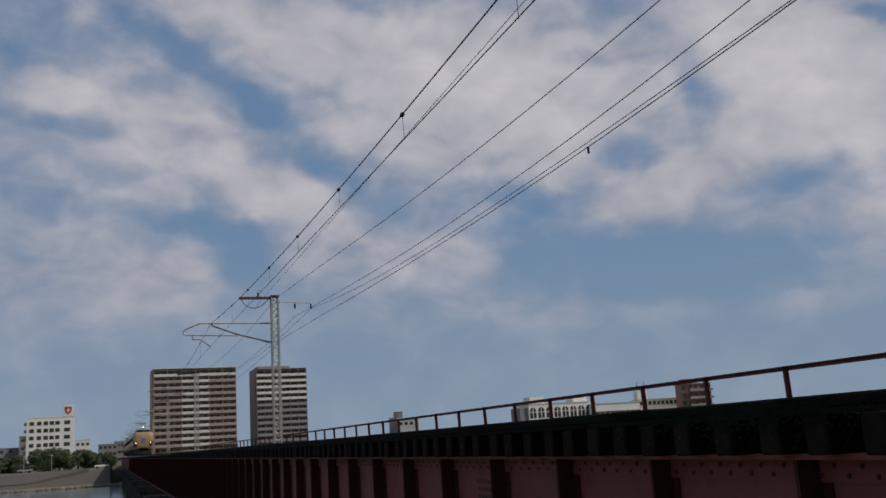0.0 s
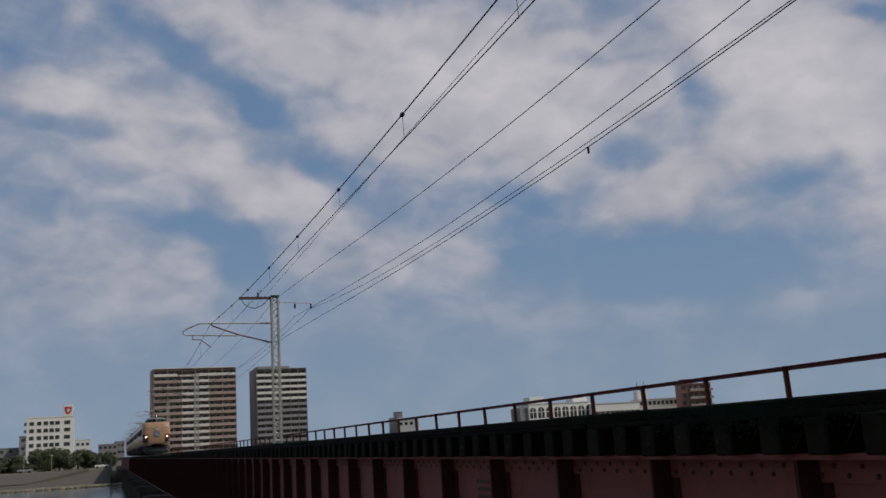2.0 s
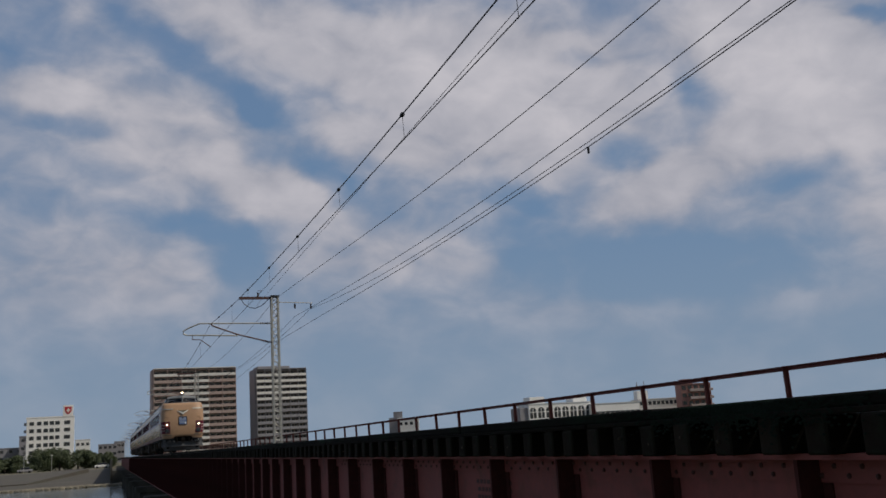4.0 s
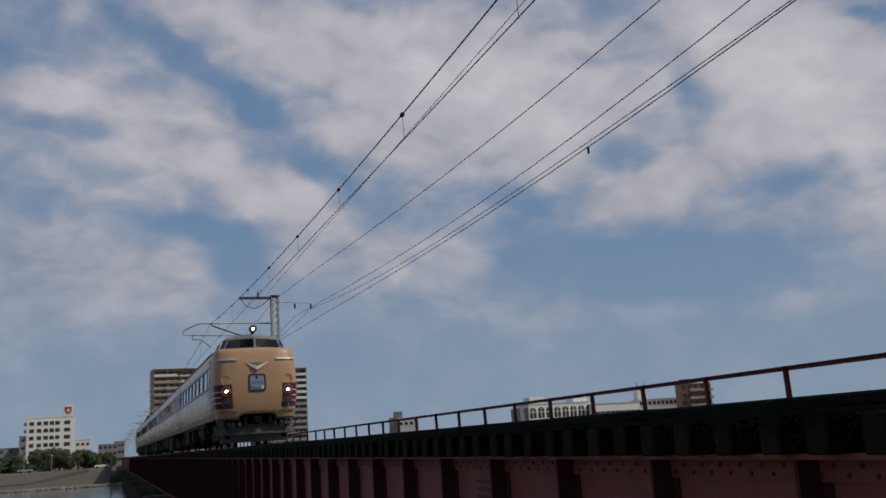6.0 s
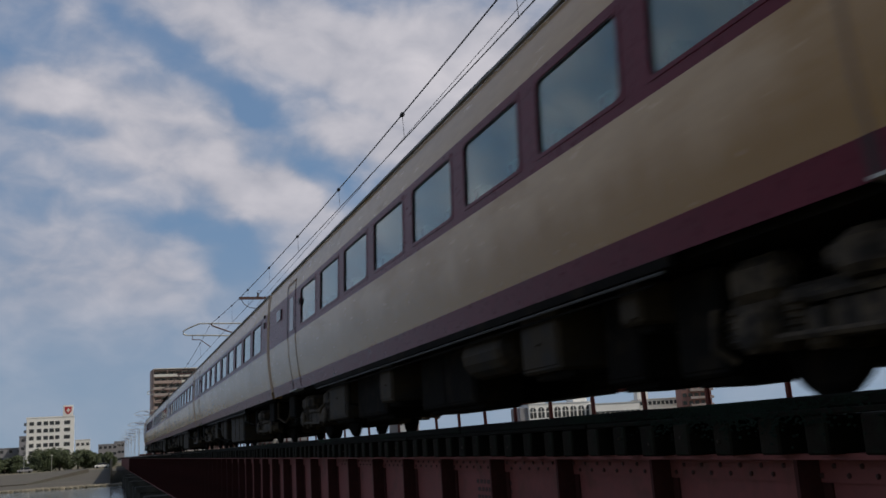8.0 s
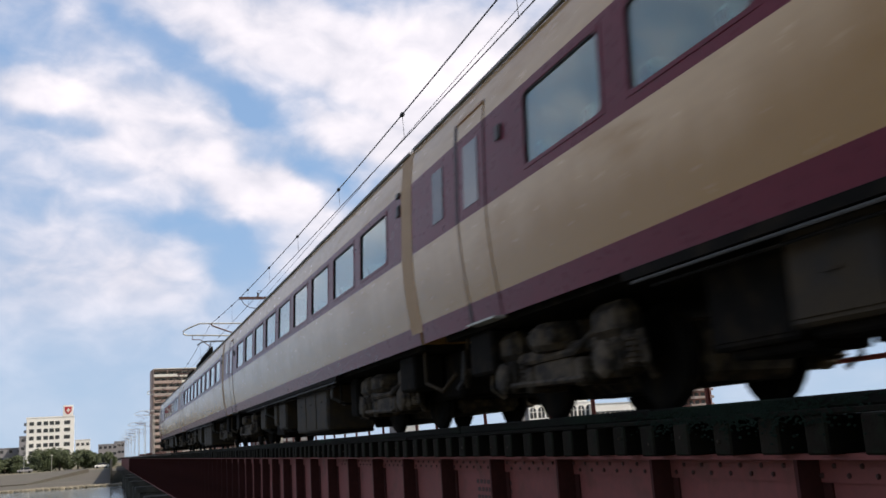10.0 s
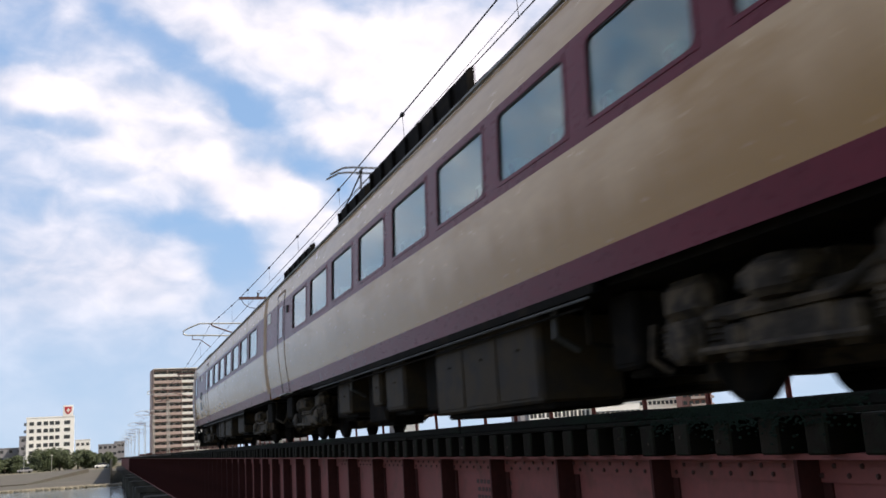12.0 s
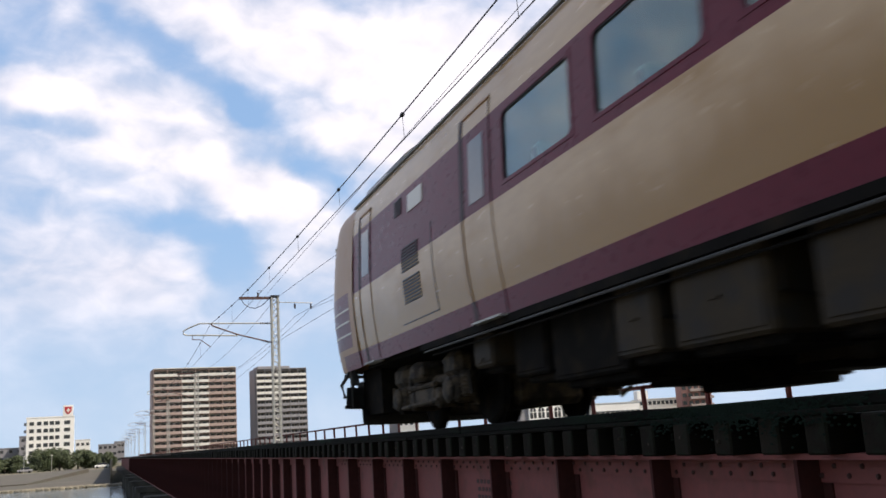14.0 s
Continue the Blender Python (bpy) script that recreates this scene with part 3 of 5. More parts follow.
# wires run on past the eye to a support behind it
def wire_run(name, label, fn, r=0.011, group="overhead wires", y0=-11.0):
    spans = [y0] + MAST_Y
    pts = []
    for a, b in zip(spans, spans[1:]):
        steps = 26 if a < 60 else 6
        for k in range(steps):
            y = a + (b - a) * k / steps
            pts.append(fn(y, a, b))
    tagged(new(name, data_of(name, bars(pts, r=r, sides=5), WIRE)), label, "wire", group)


def hang(z_end, sag):
    def z(y, a, b):
        u = (y - a) / (b - a)
        return z_end - sag * 4 * u * (1 - u)
    return z


def slung(low, bow, centre, end, sag):
    """The first span hangs from a higher support behind; the others from mast to mast."""
    rest = hang(end, sag)
    return lambda y, a, b: low + bow * (y - centre) ** 2 if a < 40 else rest(y, a, b)


MESS = slung(5.49, 0.00085, 19.5, 6.28, 0.75)
wire_run("messenger_wire", "black catenary messenger wire over the track", lambda y, a, b: (0.0, y, MESS(y, a, b)), 0.013)
wire_run("contact_wire", "taut black contact wire over the track", lambda y, a, b: (0.0, y, 5.0 + 0.0041 * min(max(y - 9.0, 0.0), 30.0)), 0.0095)


def near_span(bend, bow, slope, at, end, sag):
    """A wire whose first span was drawn up unevenly: height at 20 m with its slope, bow and bend."""
    rest = hang(end, sag)
    return lambda y, a, b: at + (y - 20) * (slope + (y - 20) * (bow + (y - 20) * bend)) if a < 40 else rest(y, a, b)


Z3 = near_span(-2.705e-05, 0.001345, 0.0189, 6.492, 7.54, 0.6)
Z4 = near_span(-2.623e-05, 0.00191, -0.009585, 5.92, 6.64, 0.6)
Z5 = near_span(8.969e-06, 0.001007, -0.008155, 6.154, 7.06, 0.6)
Z6 = near_span(-2.475e-05, 0.001256, -0.00263, 4.997, 5.38, 0.6)
wire_run("earth_wire", "thin black earth wire from mast to mast", lambda y, a, b: (3.37, y, Z3(y, a, b)), 0.010)
wire_run("feeder_wire", "black feeder wire hung from insulators", lambda y, a, b: (4.47, y, Z4(y, a, b)), 0.010)
wire_run("feeder_wire", "black feeder wire hung from insulators", lambda y, a, b: (5.34, y, Z5(y, a, b)), 0.010)
wire_run("signal_cable", "black cable strung along the masts", lambda y, a, b: (3.68, y, Z6(y, a, b)), 0.010)
tagged(new("tie_wire", data_of("tie_wire", bars([(-0.74, -11, 4.59), (0.3, 10.6, 5.46), (2.3, 50.0, 7.12)], r=0.006, sides=5), WIRE)), "thin slanting wire beside the contact wire", "wire", "overhead wires")
tagged(new("cable_tag", data_of("cable_tag", boxes((3.665, 3.695, 15.28, 15.33, Z6(15.3, 0, 50) - 0.13, Z6(15.3, 0, 50) + 0.01), bevel=0.005), WIRE)), "small dark tag hanging on the cable", "tag")
for k in range(13):
    y = 10.3 + k * 5.1 if k < 8 else 56 + (k - 8) * 9
    a, b = (-11.0, MAST_Y[0]) if y < 50 else (MAST_Y[0], MAST_Y[1])
    bm = bars([(0, y, MESS(y, a, b)), (0.02, y, 5.0 + 0.0041 * min(max(y - 9.0, 0.0), 30.0))], r=0.005, sides=4)
    disc(bm, (0, y, MESS(y, a, b) + 0.0), (0, 1, 0), [(0.02, -0.06), (0.042, -0.03), (0.042, 0.03), (0.02, 0.06)], 8)
    tagged(new("dropper", data_of("dropper", bm, WIRE)), "thin dropper with a clamp on the messenger wire", "dropper", "droppers")


# ---- the train ----
PROFILE = [(1.370, 0.855), (1.398, 1.085), (1.424, 1.25), (1.444, 1.42), (1.460, 1.60), (1.469, 1.78), (1.472, 1.945), (1.468, 2.07), (1.442, 2.745), (1.437, 2.84), (1.40, 3.16), (1.36, 3.28),
           (1.25, 3.40), (1.0, 3.52), (0.6, 3.60), (0.0, 3.63)]
PMAT = [1, 0, 0, 0, 0, 0, 1, 1, 1, 0, 0, 2, 2, 2, 2]


def side_x(z):
    for (xa, za), (xb, zb) in zip(PROFILE, PROFILE[1:]):
        if za <= z <= zb:
            return xa + (xb - xa) * (z - za) / (zb - za)
    return PROFILE[0][0]


def shell(parent, y0, y1, wins):
    """The body of a carriage: both sides with window openings, roof and end walls."""
    bm = bmesh.new()
    cuts = sorted({y0, y1, *[c for w in wins for c in w]})
    holes = {w for w in wins}
    for side in (-1, 1):
        grid = [[bm.verts.new((side * x, y, z)) for y in cuts] for x, z in PROFILE]
        for i in range(len(PROFILE) - 1):
            for j in range(len(cuts) - 1):
                if i == 7 and (cuts[j], cuts[j + 1]) in holes:
                    continue
                bm.faces.new((grid[i][j], grid[i][j + 1], grid[i + 1][j + 1], grid[i + 1][j])).material_index = PMAT[i]
    for y in (y0, y1):
        ring = [bm.verts.new((x, y, z)) for x, z in PROFILE] + [bm.verts.new((-x, y, z)) for x, z in PROFILE[-2::-1]]
        bm.faces.new(ring).material_index = 0
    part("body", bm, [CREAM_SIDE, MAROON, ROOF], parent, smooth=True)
    # linings: floor, ceiling, rain gutter
    bm = boxes((-1.36, 1.36, y0 + 0.05, y1 - 0.05, 1.02, 1.2), (-1.3, 1.3, y0 + 0.05, y1 - 0.05, 3.1, 3.14))
    part("interior_lining", bm, LINING, parent)
    bm = boxes((-1.40, -1.365, y0, y1, 3.27, 3.30), (1.365, 1.40, y0, y1, 3.27, 3.30))
    part("rain_gutter", bm, ROOF, parent)


def strip(bm, side, y0, y1, z0, z1, off, mat=0, deep=0.02):
    """A thin plate that follows the bowed body side."""
    zs = [z0] + [z for _, z in PROFILE if z0 < z < z1] + [z1]
    out = [[bm.verts.new((side * (side_x(z) + off), y, z)) for y in (y0, y1)] for z in zs]
    inn = [[bm.verts.new((side * (side_x(z) + off - deep), y, z)) for y in (y0, y1)] for z in zs]
    fs = []
    for i in range(len(zs) - 1):
        fs.append(bm.faces.new((out[i][0], out[i][1], out[i + 1][1], out[i + 1][0])))
        fs.append(bm.faces.new((out[i][0], out[i + 1][0], inn[i + 1][0], inn[i][0])))
        fs.append(bm.faces.new((out[i][1], inn[i][1], inn[i + 1][1], out[i + 1][1])))
    fs.append(bm.faces.new((out[0][0], inn[0][0], inn[0][1], out[0][1])))
    fs.append(bm.faces.new((out[-1][0], out[-1][1], inn[-1][1], inn[-1][0])))
    for f in fs:
        f.material_index = mat


WIN_W = 1.40
_b = bmesh.new()
box(_b, -0.006, 0.03, -0.035, 0.0, -0.035, 0.715), box(_b, -0.006, 0.03, WIN_W, WIN_W + 0.035, -0.035, 0.715)
box(_b, -0.006, 0.03, 0.0, WIN_W, -0.035, 0.0), box(_b, -0.006, 0.03, 0.0, WIN_W, 0.677, 0.712)
for q in ((0.0, 0.0, 1, 1), (WIN_W, 0.0, -1, 1), (0.0, 0.677, 1, -1), (WIN_W, 0.677, -1, -1)):
    vs = [[_b.verts.new((x, q[0] + q[2] * a, q[1] + q[3] * c)) for a, c in ((0, 0), (0.075, 0), (0.022, 0.022), (0, 0.075))] for x in (-0.004, 0.03)]
    _b.faces.new(vs[0]), _b.faces.new(vs[1][::-1])
WIN_FRAME = data_of("window_frame", _b, MAROON)
_b = bmesh.new()
box(_b, 0.018, 0.024, -0.01, WIN_W + 0.01, -0.01, 0.687)
PANE = data_of("pane", _b, TINT)
_b = bmesh.new()
box(_b, 0.004, 0.02, -0.004, 0.012, 0.0, 0.677), box(_b, 0.004, 0.02, 0.0, WIN_W, 0.663, 0.68), box(_b, 0.004, 0.02, WIN_W - 0.012, WIN_W + 0.004, 0.0, 0.677)
SEAL = data_of("seal", _b, RUBBER)
_b = bmesh.new()
for xx in (-0.95, 0.95):
    box(_b, xx - 0.42, xx + 0.42, -0.02, 0.45, 1.2, 1.62, bevel=0.04)
    for q in (-0.21, 0.21):
        box(_b, xx + q - 0.2, xx + q + 0.2, 0.40, 0.52, 1.55, 2.28, bevel=0.04)
SEATS = data_of("seat_row", _b, SEAT)
_b = bmesh.new()
for xx in (-0.95, 0.95):
    for q in (-0.21, 0.21):
        box(_b, xx + q - 0.17, xx + q + 0.17, 0.385, 0.535, 2.02, 2.30, bevel=0.02)
COVERS = data_of("headrest_cover", _b, LINEN)


def windows(parent, wins):
    for y0, y1 in wins:
        for side in (-1, 1):
            m = pose(-1.468, y0, 2.07, 0, 2.2, 0) if side < 0 else Matrix.Rotation(math.pi, 4, "Z") @ pose(-1.468, -y1, 2.07, 0, 2.2, 0)
            fr = share("window", WIN_FRAME, parent, m)
            share("pane", PANE, fr, Matrix(), "tinted window glass")
            share("seal", SEAL, fr, Matrix())
        for k in (0.2, 1.1):
            st = share("seat_row", SEATS, parent, Matrix.Translation((0, y0 + k - 0.2, 0)), "blue seats with white headrest covers")
            share("headrest_cover", COVERS, st, Matrix())


def side_door(parent, y0, y1, tall=3.02, glass_z=(2.05, 2.72), shade_first=False):
    c = (y0 + y1) / 2
    for side in (-1, 1):
        bm = bmesh.new()
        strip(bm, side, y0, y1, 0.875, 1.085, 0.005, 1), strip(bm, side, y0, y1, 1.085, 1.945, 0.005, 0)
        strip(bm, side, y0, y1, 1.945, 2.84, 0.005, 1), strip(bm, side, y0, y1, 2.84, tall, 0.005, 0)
        bmesh.ops.remove_doubles(bm, verts=bm.verts, dist=0.0005)
        d = part("door", bm, [CREAM_SIDE, MAROON], parent, "carriage door with a narrow window and painted recess shade")
        # recess shadow painted as a wide dark strip at the far jamb
        for y, w in ((y0 - 0.11, 0.11), (y1, 0.004)) if shade_first else ((y0 - 0.005, 0.005), (y1, 0.085)):
            bm = bmesh.new()
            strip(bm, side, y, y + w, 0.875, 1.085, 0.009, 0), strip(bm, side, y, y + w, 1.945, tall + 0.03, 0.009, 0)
            strip(bm, side, y, y + min(w, 0.05), 1.085, 1.945, 0.009, 1)
            part("door_seal", bm, [DOORGAP, SEAMBROWN], d)
        bm = bmesh.new()
        strip(bm, side, y0, y1, tall, tall + 0.03, 0.02, 0)
        part("door_drip", bm, CREAM, d)
        bm = bmesh.new()
        strip(bm, side, c - 0.2, c + 0.2, glass_z[0], glass_z[1], 0.011, 0, 0.012)
        part("door_window", bm, PALEPANE, d)
        bm = bmesh.new()
        box(bm, side * 1.40 - 0.07, side * 1.40 + 0.07, y0, y1, 0.835, 0.855)
        part("step", bm, MASTGREY, d)


_b = bmesh.new()
disc(_b, (0, 0, 0), (1, 0, 0), [(0.1, -0.07), (0.36, -0.065), (0.40, -0.05), (0.43, -0.03), (0.43, 0.0), (0.46, 0.01), (0.46, 0.035), (0.1, 0.05)], 22)
WHEEL = data_of("wheel", _b, UNDER)


def bogie(parent, y):
    bm = bmesh.new()
    for s in (-1, 1):
        x = 0.98 * s
        box(bm, x - 0.07, x + 0.07, y - 1.35, y + 1.35, 0.54, 0.66, bevel=0.03)
        box(bm, x - 0.11, x + 0.11, y - 0.42, y + 0.42, 0.30, 0.55, bevel=0.04)
        for q in (-1.05, 1.05):
            box(bm, x - 0.14, x + 0.14, y + q - 0.19, y + q + 0.19, 0.28, 0.60, bevel=0.05)
            box(bm, x - 0.13, x + 0.13, y + q - 0.27, y + q + 0.27, 0.58, 0.90, bevel=0.08)
            for w in (-0.28, 0.28):
                disc(bm, (x, y + q + w, 0.34), (0, 0, 1), [(0.07, 0), (0.085, 0.02), (0.085, 0.24), (0.07, 0.26)], 10)
        disc(bm, (x, y, 0.6), (0, 0, 1), [(0.24, 0), (0.28, 0.05), (0.28, 0.2), (0.2, 0.26)], 14)
        tube(bm, [(x, y - 0.9, 0.78), (x * 1.12, y - 0.5, 0.55), (x * 1.12, y + 0.5, 0.55)], 0.035, 6)
    box(bm, -0.9, 0.9, y - 0.3, y + 0.3, 0.30, 0.86)
    box(bm, -0.46, 0.46, y - 1.5, y + 1.5, 0.19, 0.70, bevel=0.08)
    for s in (-1, 1):
        x = 1.04 * s
        for q in (-1.05, 1.05):
            disc(bm, (x, y + q, 0.43), (s, 0, 0), [(0.16, 0.0), (0.16, 0.10), (0.12, 0.13), (0.05, 0.14)], 12)
            for w in (-0.28, 0.28):
                for c in range(5):
                    disc(bm, (0.98 * s, y + q + w, 0.36 + c * 0.045), (0, 0, 1), [(0.09, 0), (0.108, 0.012), (0.09, 0.024)], 8)
            tube(bm, [(x, y + q * 1.45, 0.62), (x, y + q * 1.5, 0.36), (x * 0.9, y + q * 1.42, 0.25)], 0.03, 5)
        tube(bm, [(1.16 * s, y - 0.75, 0.30), (1.16 * s, y + 0.75, 0.34)], 0.028, 6)
        box(bm, min(1.0 * s, 1.2 * s), max(1.0 * s, 1.2 * s), y - 0.28, y + 0.28, 0.66, 0.80, bevel=0.03)
        box(bm, min(0.7 * s, 1.1 * s), max(0.7 * s, 1.1 * s), y - 0.62, y - 0.42, 0.25, 0.5, bevel=0.03)
        box(bm, min(0.7 * s, 1.1 * s), max(0.7 * s, 1.1 * s), y + 0.42, y + 0.62, 0.25, 0.5, bevel=0.03)
    b = part("bogie", bm, BOGIEDUST, parent, "dusty brown-black bogie with coil springs")
    for q in (-1.05, 1.05):
        for s in (-1, 1):
            m = Matrix.Translation((0.5535 * s, y + q, 0.43)) @ (Matrix.Rotation(math.pi, 4, "Z") if s > 0 else Matrix())
            share("wheel", WHEEL, b, m)
    b.location.z = -0.146


# gear hung below each kind of carriage: from, to, underside, half width, kind
LEAD_GEAR = [(4.62, 5.18, 0.06, 1.0, "dark"), (5.25, 5.55, 0.50, 1.24, "pale"), (5.75, 6.35, 0.10, 0.95, "dark"), (6.60, 7.40, 0.28, 1.26, "pale"), (7.90, 9.10, 0.33, 1.20, "tank"), (9.35, 11.3, 0.12, 1.0, "dark"),
             (11.85, 12.45, 0.30, 1.25, "pale"), (12.7, 14.4, 0.15, 1.10, "dark"), (14.6, 15.9, 0.18, 1.24, "pale")]
MIDDLE_GEAR = [(4.55, 4.95, 0.20, 1.05, "dark"), (5.58, 0.03 + 5.58, 0.45, 1.2, "pipe"), (5.93, 8.85, 0.02, 1.25, "pale"), (8.95, 9.85, 0.10, 1.05, "dark"), (10.12, 11.02, 0.16, 1.26, "pale"), (11.36, 11.76, 0.27, 1.25, "pale"),
               (11.95, 12.95, 0.06, 1.0, "dark"), (13.1, 13.13, 0.50, 1.2, "pipe"), (13.3, 14.1, 0.25, 1.22, "pale"), (14.3, 15.2, 0.22, 1.0, "dark")]
TAIL_GEAR = [(6.0, 6.5, 0.36, 1.24, "pale"), (6.75, 7.5, 0.20, 1.10, "dark"), (7.65, 8.95, 0.09, 1.12, "dark"), (9.06, 9.64, 0.17, 1.25, "pale"), (9.89, 10.91, 0.15, 1.27, "pale"), (11.30, 12.9, 0.12, 1.27, "pale"),
             (13.1, 14.0, 0.22, 1.0, "dark"), (14.2, 15.6, 0.16, 1.22, "pale")]


def underframe(parent, length, seed, y_first, gear, front, rear):
    rng = random.Random(seed)
    part("underframe", boxes((-1.25, 1.25, y_first, length - 0.3, 0.82, 1.0)), UNDER, parent)
    for s in (-1, 1):
        part("sill_rail", boxes((min(1.33 * s, 1.39 * s), max(1.33 * s, 1.39 * s), 4.6, length - 4.6, 0.775, 0.85)), UNDER, parent)
        part("conduit", bars([(1.37 * s, 4.7, 0.752), (1.37 * s, length - 4.7, 0.752)], r=0.013), PLOUGH, parent, "dull conduit below the body sill")
        part("pipe", bars([(1.32 * s, 4.9, 0.70), (1.32 * s, length - 4.9, 0.70)], r=0.012), UNDER, parent)
    for s in (-1, 1):
        for y, y2, low, out, kind in gear:
            w = y2 - y
            low += 0.07 if s > 0 else -0.03
            paint = BOXGREY if kind == "pale" else UNDER
            if kind == "tank":
                part("air_tank", disc(bmesh.new(), (s * 1.02, y, 0.58), (0, 1, 0), [(0.1, 0), (0.22, 0.05), (0.25, 0.12), (0.25, w - 0.12), (0.22, w - 0.05), (0.1, w)], 16), BOXGREY, parent, "dusty cylindrical air tank")
                continue
            if kind == "pipe":
                part("pipe", bars([(s * 1.24, y, 0.82), (s * 1.24, y + 0.02, low + 0.12), (s * 1.0, y + 0.05, low)], r=w), PLOUGH, parent)
                continue
            x0, x1 = min(s * 0.4, s * out), max(s * 0.4, s * out)
            eq = part("equipment_box", boxes((x0, x1, y, y2, low, 0.80), bevel=0.025), paint, parent)
            a, b = min(s * 0.4, s * (out - 0.12)), max(s * 0.4, s * (out - 0.12))
            part("sump", boxes((a, b, y + 0.03, y2 - 0.03, low - 0.06, low + 0.02), bevel=0.02), UNDER, eq)
            p, q = min(s * out, s * (out + 0.012)), max(s * out, s * (out + 0.012))
            n = max(1, int(w / 0.95))
            for k in range(n):
                y3, y4 = y + (k + 0.05) * w / n, y + (k + 0.95) * w / n
                c = part("cover", boxes((p, q, y3, y4, low + 0.05, 0.74), bevel=0.004), paint, eq)
                if kind == "pale":
                    part("latch", boxes((min(s * (out + 0.012), s * (out + 0.03)), max(s * (out + 0.012), s * (out + 0.03)), (y3 + y4) / 2 - 0.05, (y3 + y4) / 2 + 0.05, 0.50, 0.52)), BOXGREY, c)
            if rng.random() < 0.4:
                part("pipe", bars([(s * 1.22, y2 + 0.05, 0.8), (s * 1.22, y2 + 0.06, low + 0.25), (s * 0.9, y2 + 0.06, low + 0.2)], r=0.022), UNDER, parent)
    for e, d in ((0.4, 1), (length - 0.4, -1)):
        if e < 1 and y_first > 1:
            continue
        a, b = sorted((e, e + d * 1.35))
        part("draw_gear", boxes((-0.75, 0.75, a, b, 0.22, 0.82), bevel=0.04), UNDER, parent)
        for s in (-1, 1):
            part("end_pipe", bars([(1.12 * s, e + d * 0.25, 0.82), (1.14 * s, e + d * 0.18, 0.42), (1.02 * s, e - d * 0.1, 0.30), (0.9 * s, e - d * 0.3, 0.5)], r=0.03), BOXGREY, parent, "dusty hanging end pipe")
            c, f = sorted((e + d * 0.5, e + d * 1.15))
            part("end_box", boxes((min(0.78 * s, 1.2 * s), max(0.78 * s, 1.2 * s), c, f, 0.36, 0.82), bevel=0.03), UNDER, parent)
    bogie(parent, front)
    bogie(parent, length - rear)


def roof_unit(parent, y, w=1.1, h=0.22, name="air_conditioner"):
    bm = boxes((-0.95, 0.95, y, y + w, 3.50, 3.63 + h), bevel=0.07)
    part(name, bm, ROOF, parent, "grey roof-mounted air conditioner")


def couple(parent, y, gap=0.25, hood=True):
    """Gangway hood, flush with the sides, and coupler at an inner end."""
    for side in (-1, 1) if hood else ():
        bm = bmesh.new()
        strip(bm, side, y - 0.02, y + gap + 0.16, 1.0, 3.27, 0.004, 0, 0.06)
        part("gangway_hood", bm, GAPCOVER, parent, "tan rubberised hood closing the gap between carriages")
    bm = bmesh.new()
    for k in range(3):
        box(bm, -1.1 - 0.03 * (k % 2), 1.1 + 0.03 * (k % 2), y + 0.004 + k * 0.03, y + 0.032 + k * 0.03, 1.06, 3.24)
    part("gangway", bm, RUBBER, parent, "black folded gangway bellows")
    part("coupler", boxes((-0.12, 0.12, y - 0.5, y + 0.3, 0.72, 0.95)), UNDER, parent)
    for s in (-1, 1):
        part("jumper_hose", bars([(0.9 * s, y - 0.1, 0.75), (0.88 * s, y + 0.05, 0.4), (0.86 * s, y + 0.3, 0.32)], r=0.03), RUBBER, parent)


def fittings(parent, rows):
    """Small plates and lamps on the sides: y, z, width, height."""
    for y, z, w, h in rows:
        for side in (-1, 1):
            bm = bmesh.new()
            strip(bm, side, y, y + w, z, z + h, 0.03, 0, 0.03)
            part("side_fitting", bm, PLOUGH if w < 0.2 else DARKWIN, parent)


# plan outline of the cab
FX = [0, 0.12, 0.25, 0.38, 0.50, 0.59, 0.71, 0.79, 0.86, 0.92, 0.96, 0.985, 1.0]


def nose_point(fx, w, yf, depth=0.72, n=3.9):
    a = min(abs(fx), 1.0)
    return Vector((math.copysign(w * a, fx), yf + depth * (1 - (1 - a ** n) ** (1 / n)), 0))


HULL = [(0.845, 1.378, 0.10), (0.93, 1.395, 0.07), (1.085, 1.415, 0.05), (1.18, 1.435, 0.03), (1.6, 1.475, 0.0), (1.945, 1.488, 0.015), (2.02, 1.486, 0.02),
        (2.4, 1.472, 0.06), (2.7, 1.455, 0.10), (2.84, 1.443, 0.13), (2.95, 1.43, 0.175), (3.12, 1.41, 0.22), (3.22, 1.385, 0.26), (3.29, 1.35, 0.32), (3.325, 1.28, 0.40), (3.335, 1.05, 0.8)]


def hull_at(z):
    z = max(z, HULL[0][0])
    for (za, wa, ya), (zb, wb, yb) in zip(HULL, HULL[1:]):
        if za <= z <= zb:
            t = (z - za) / (zb - za)
            return wa + (wb - wa) * t, ya + (yb - ya) * t
    return HULL[0][1], HULL[0][2]


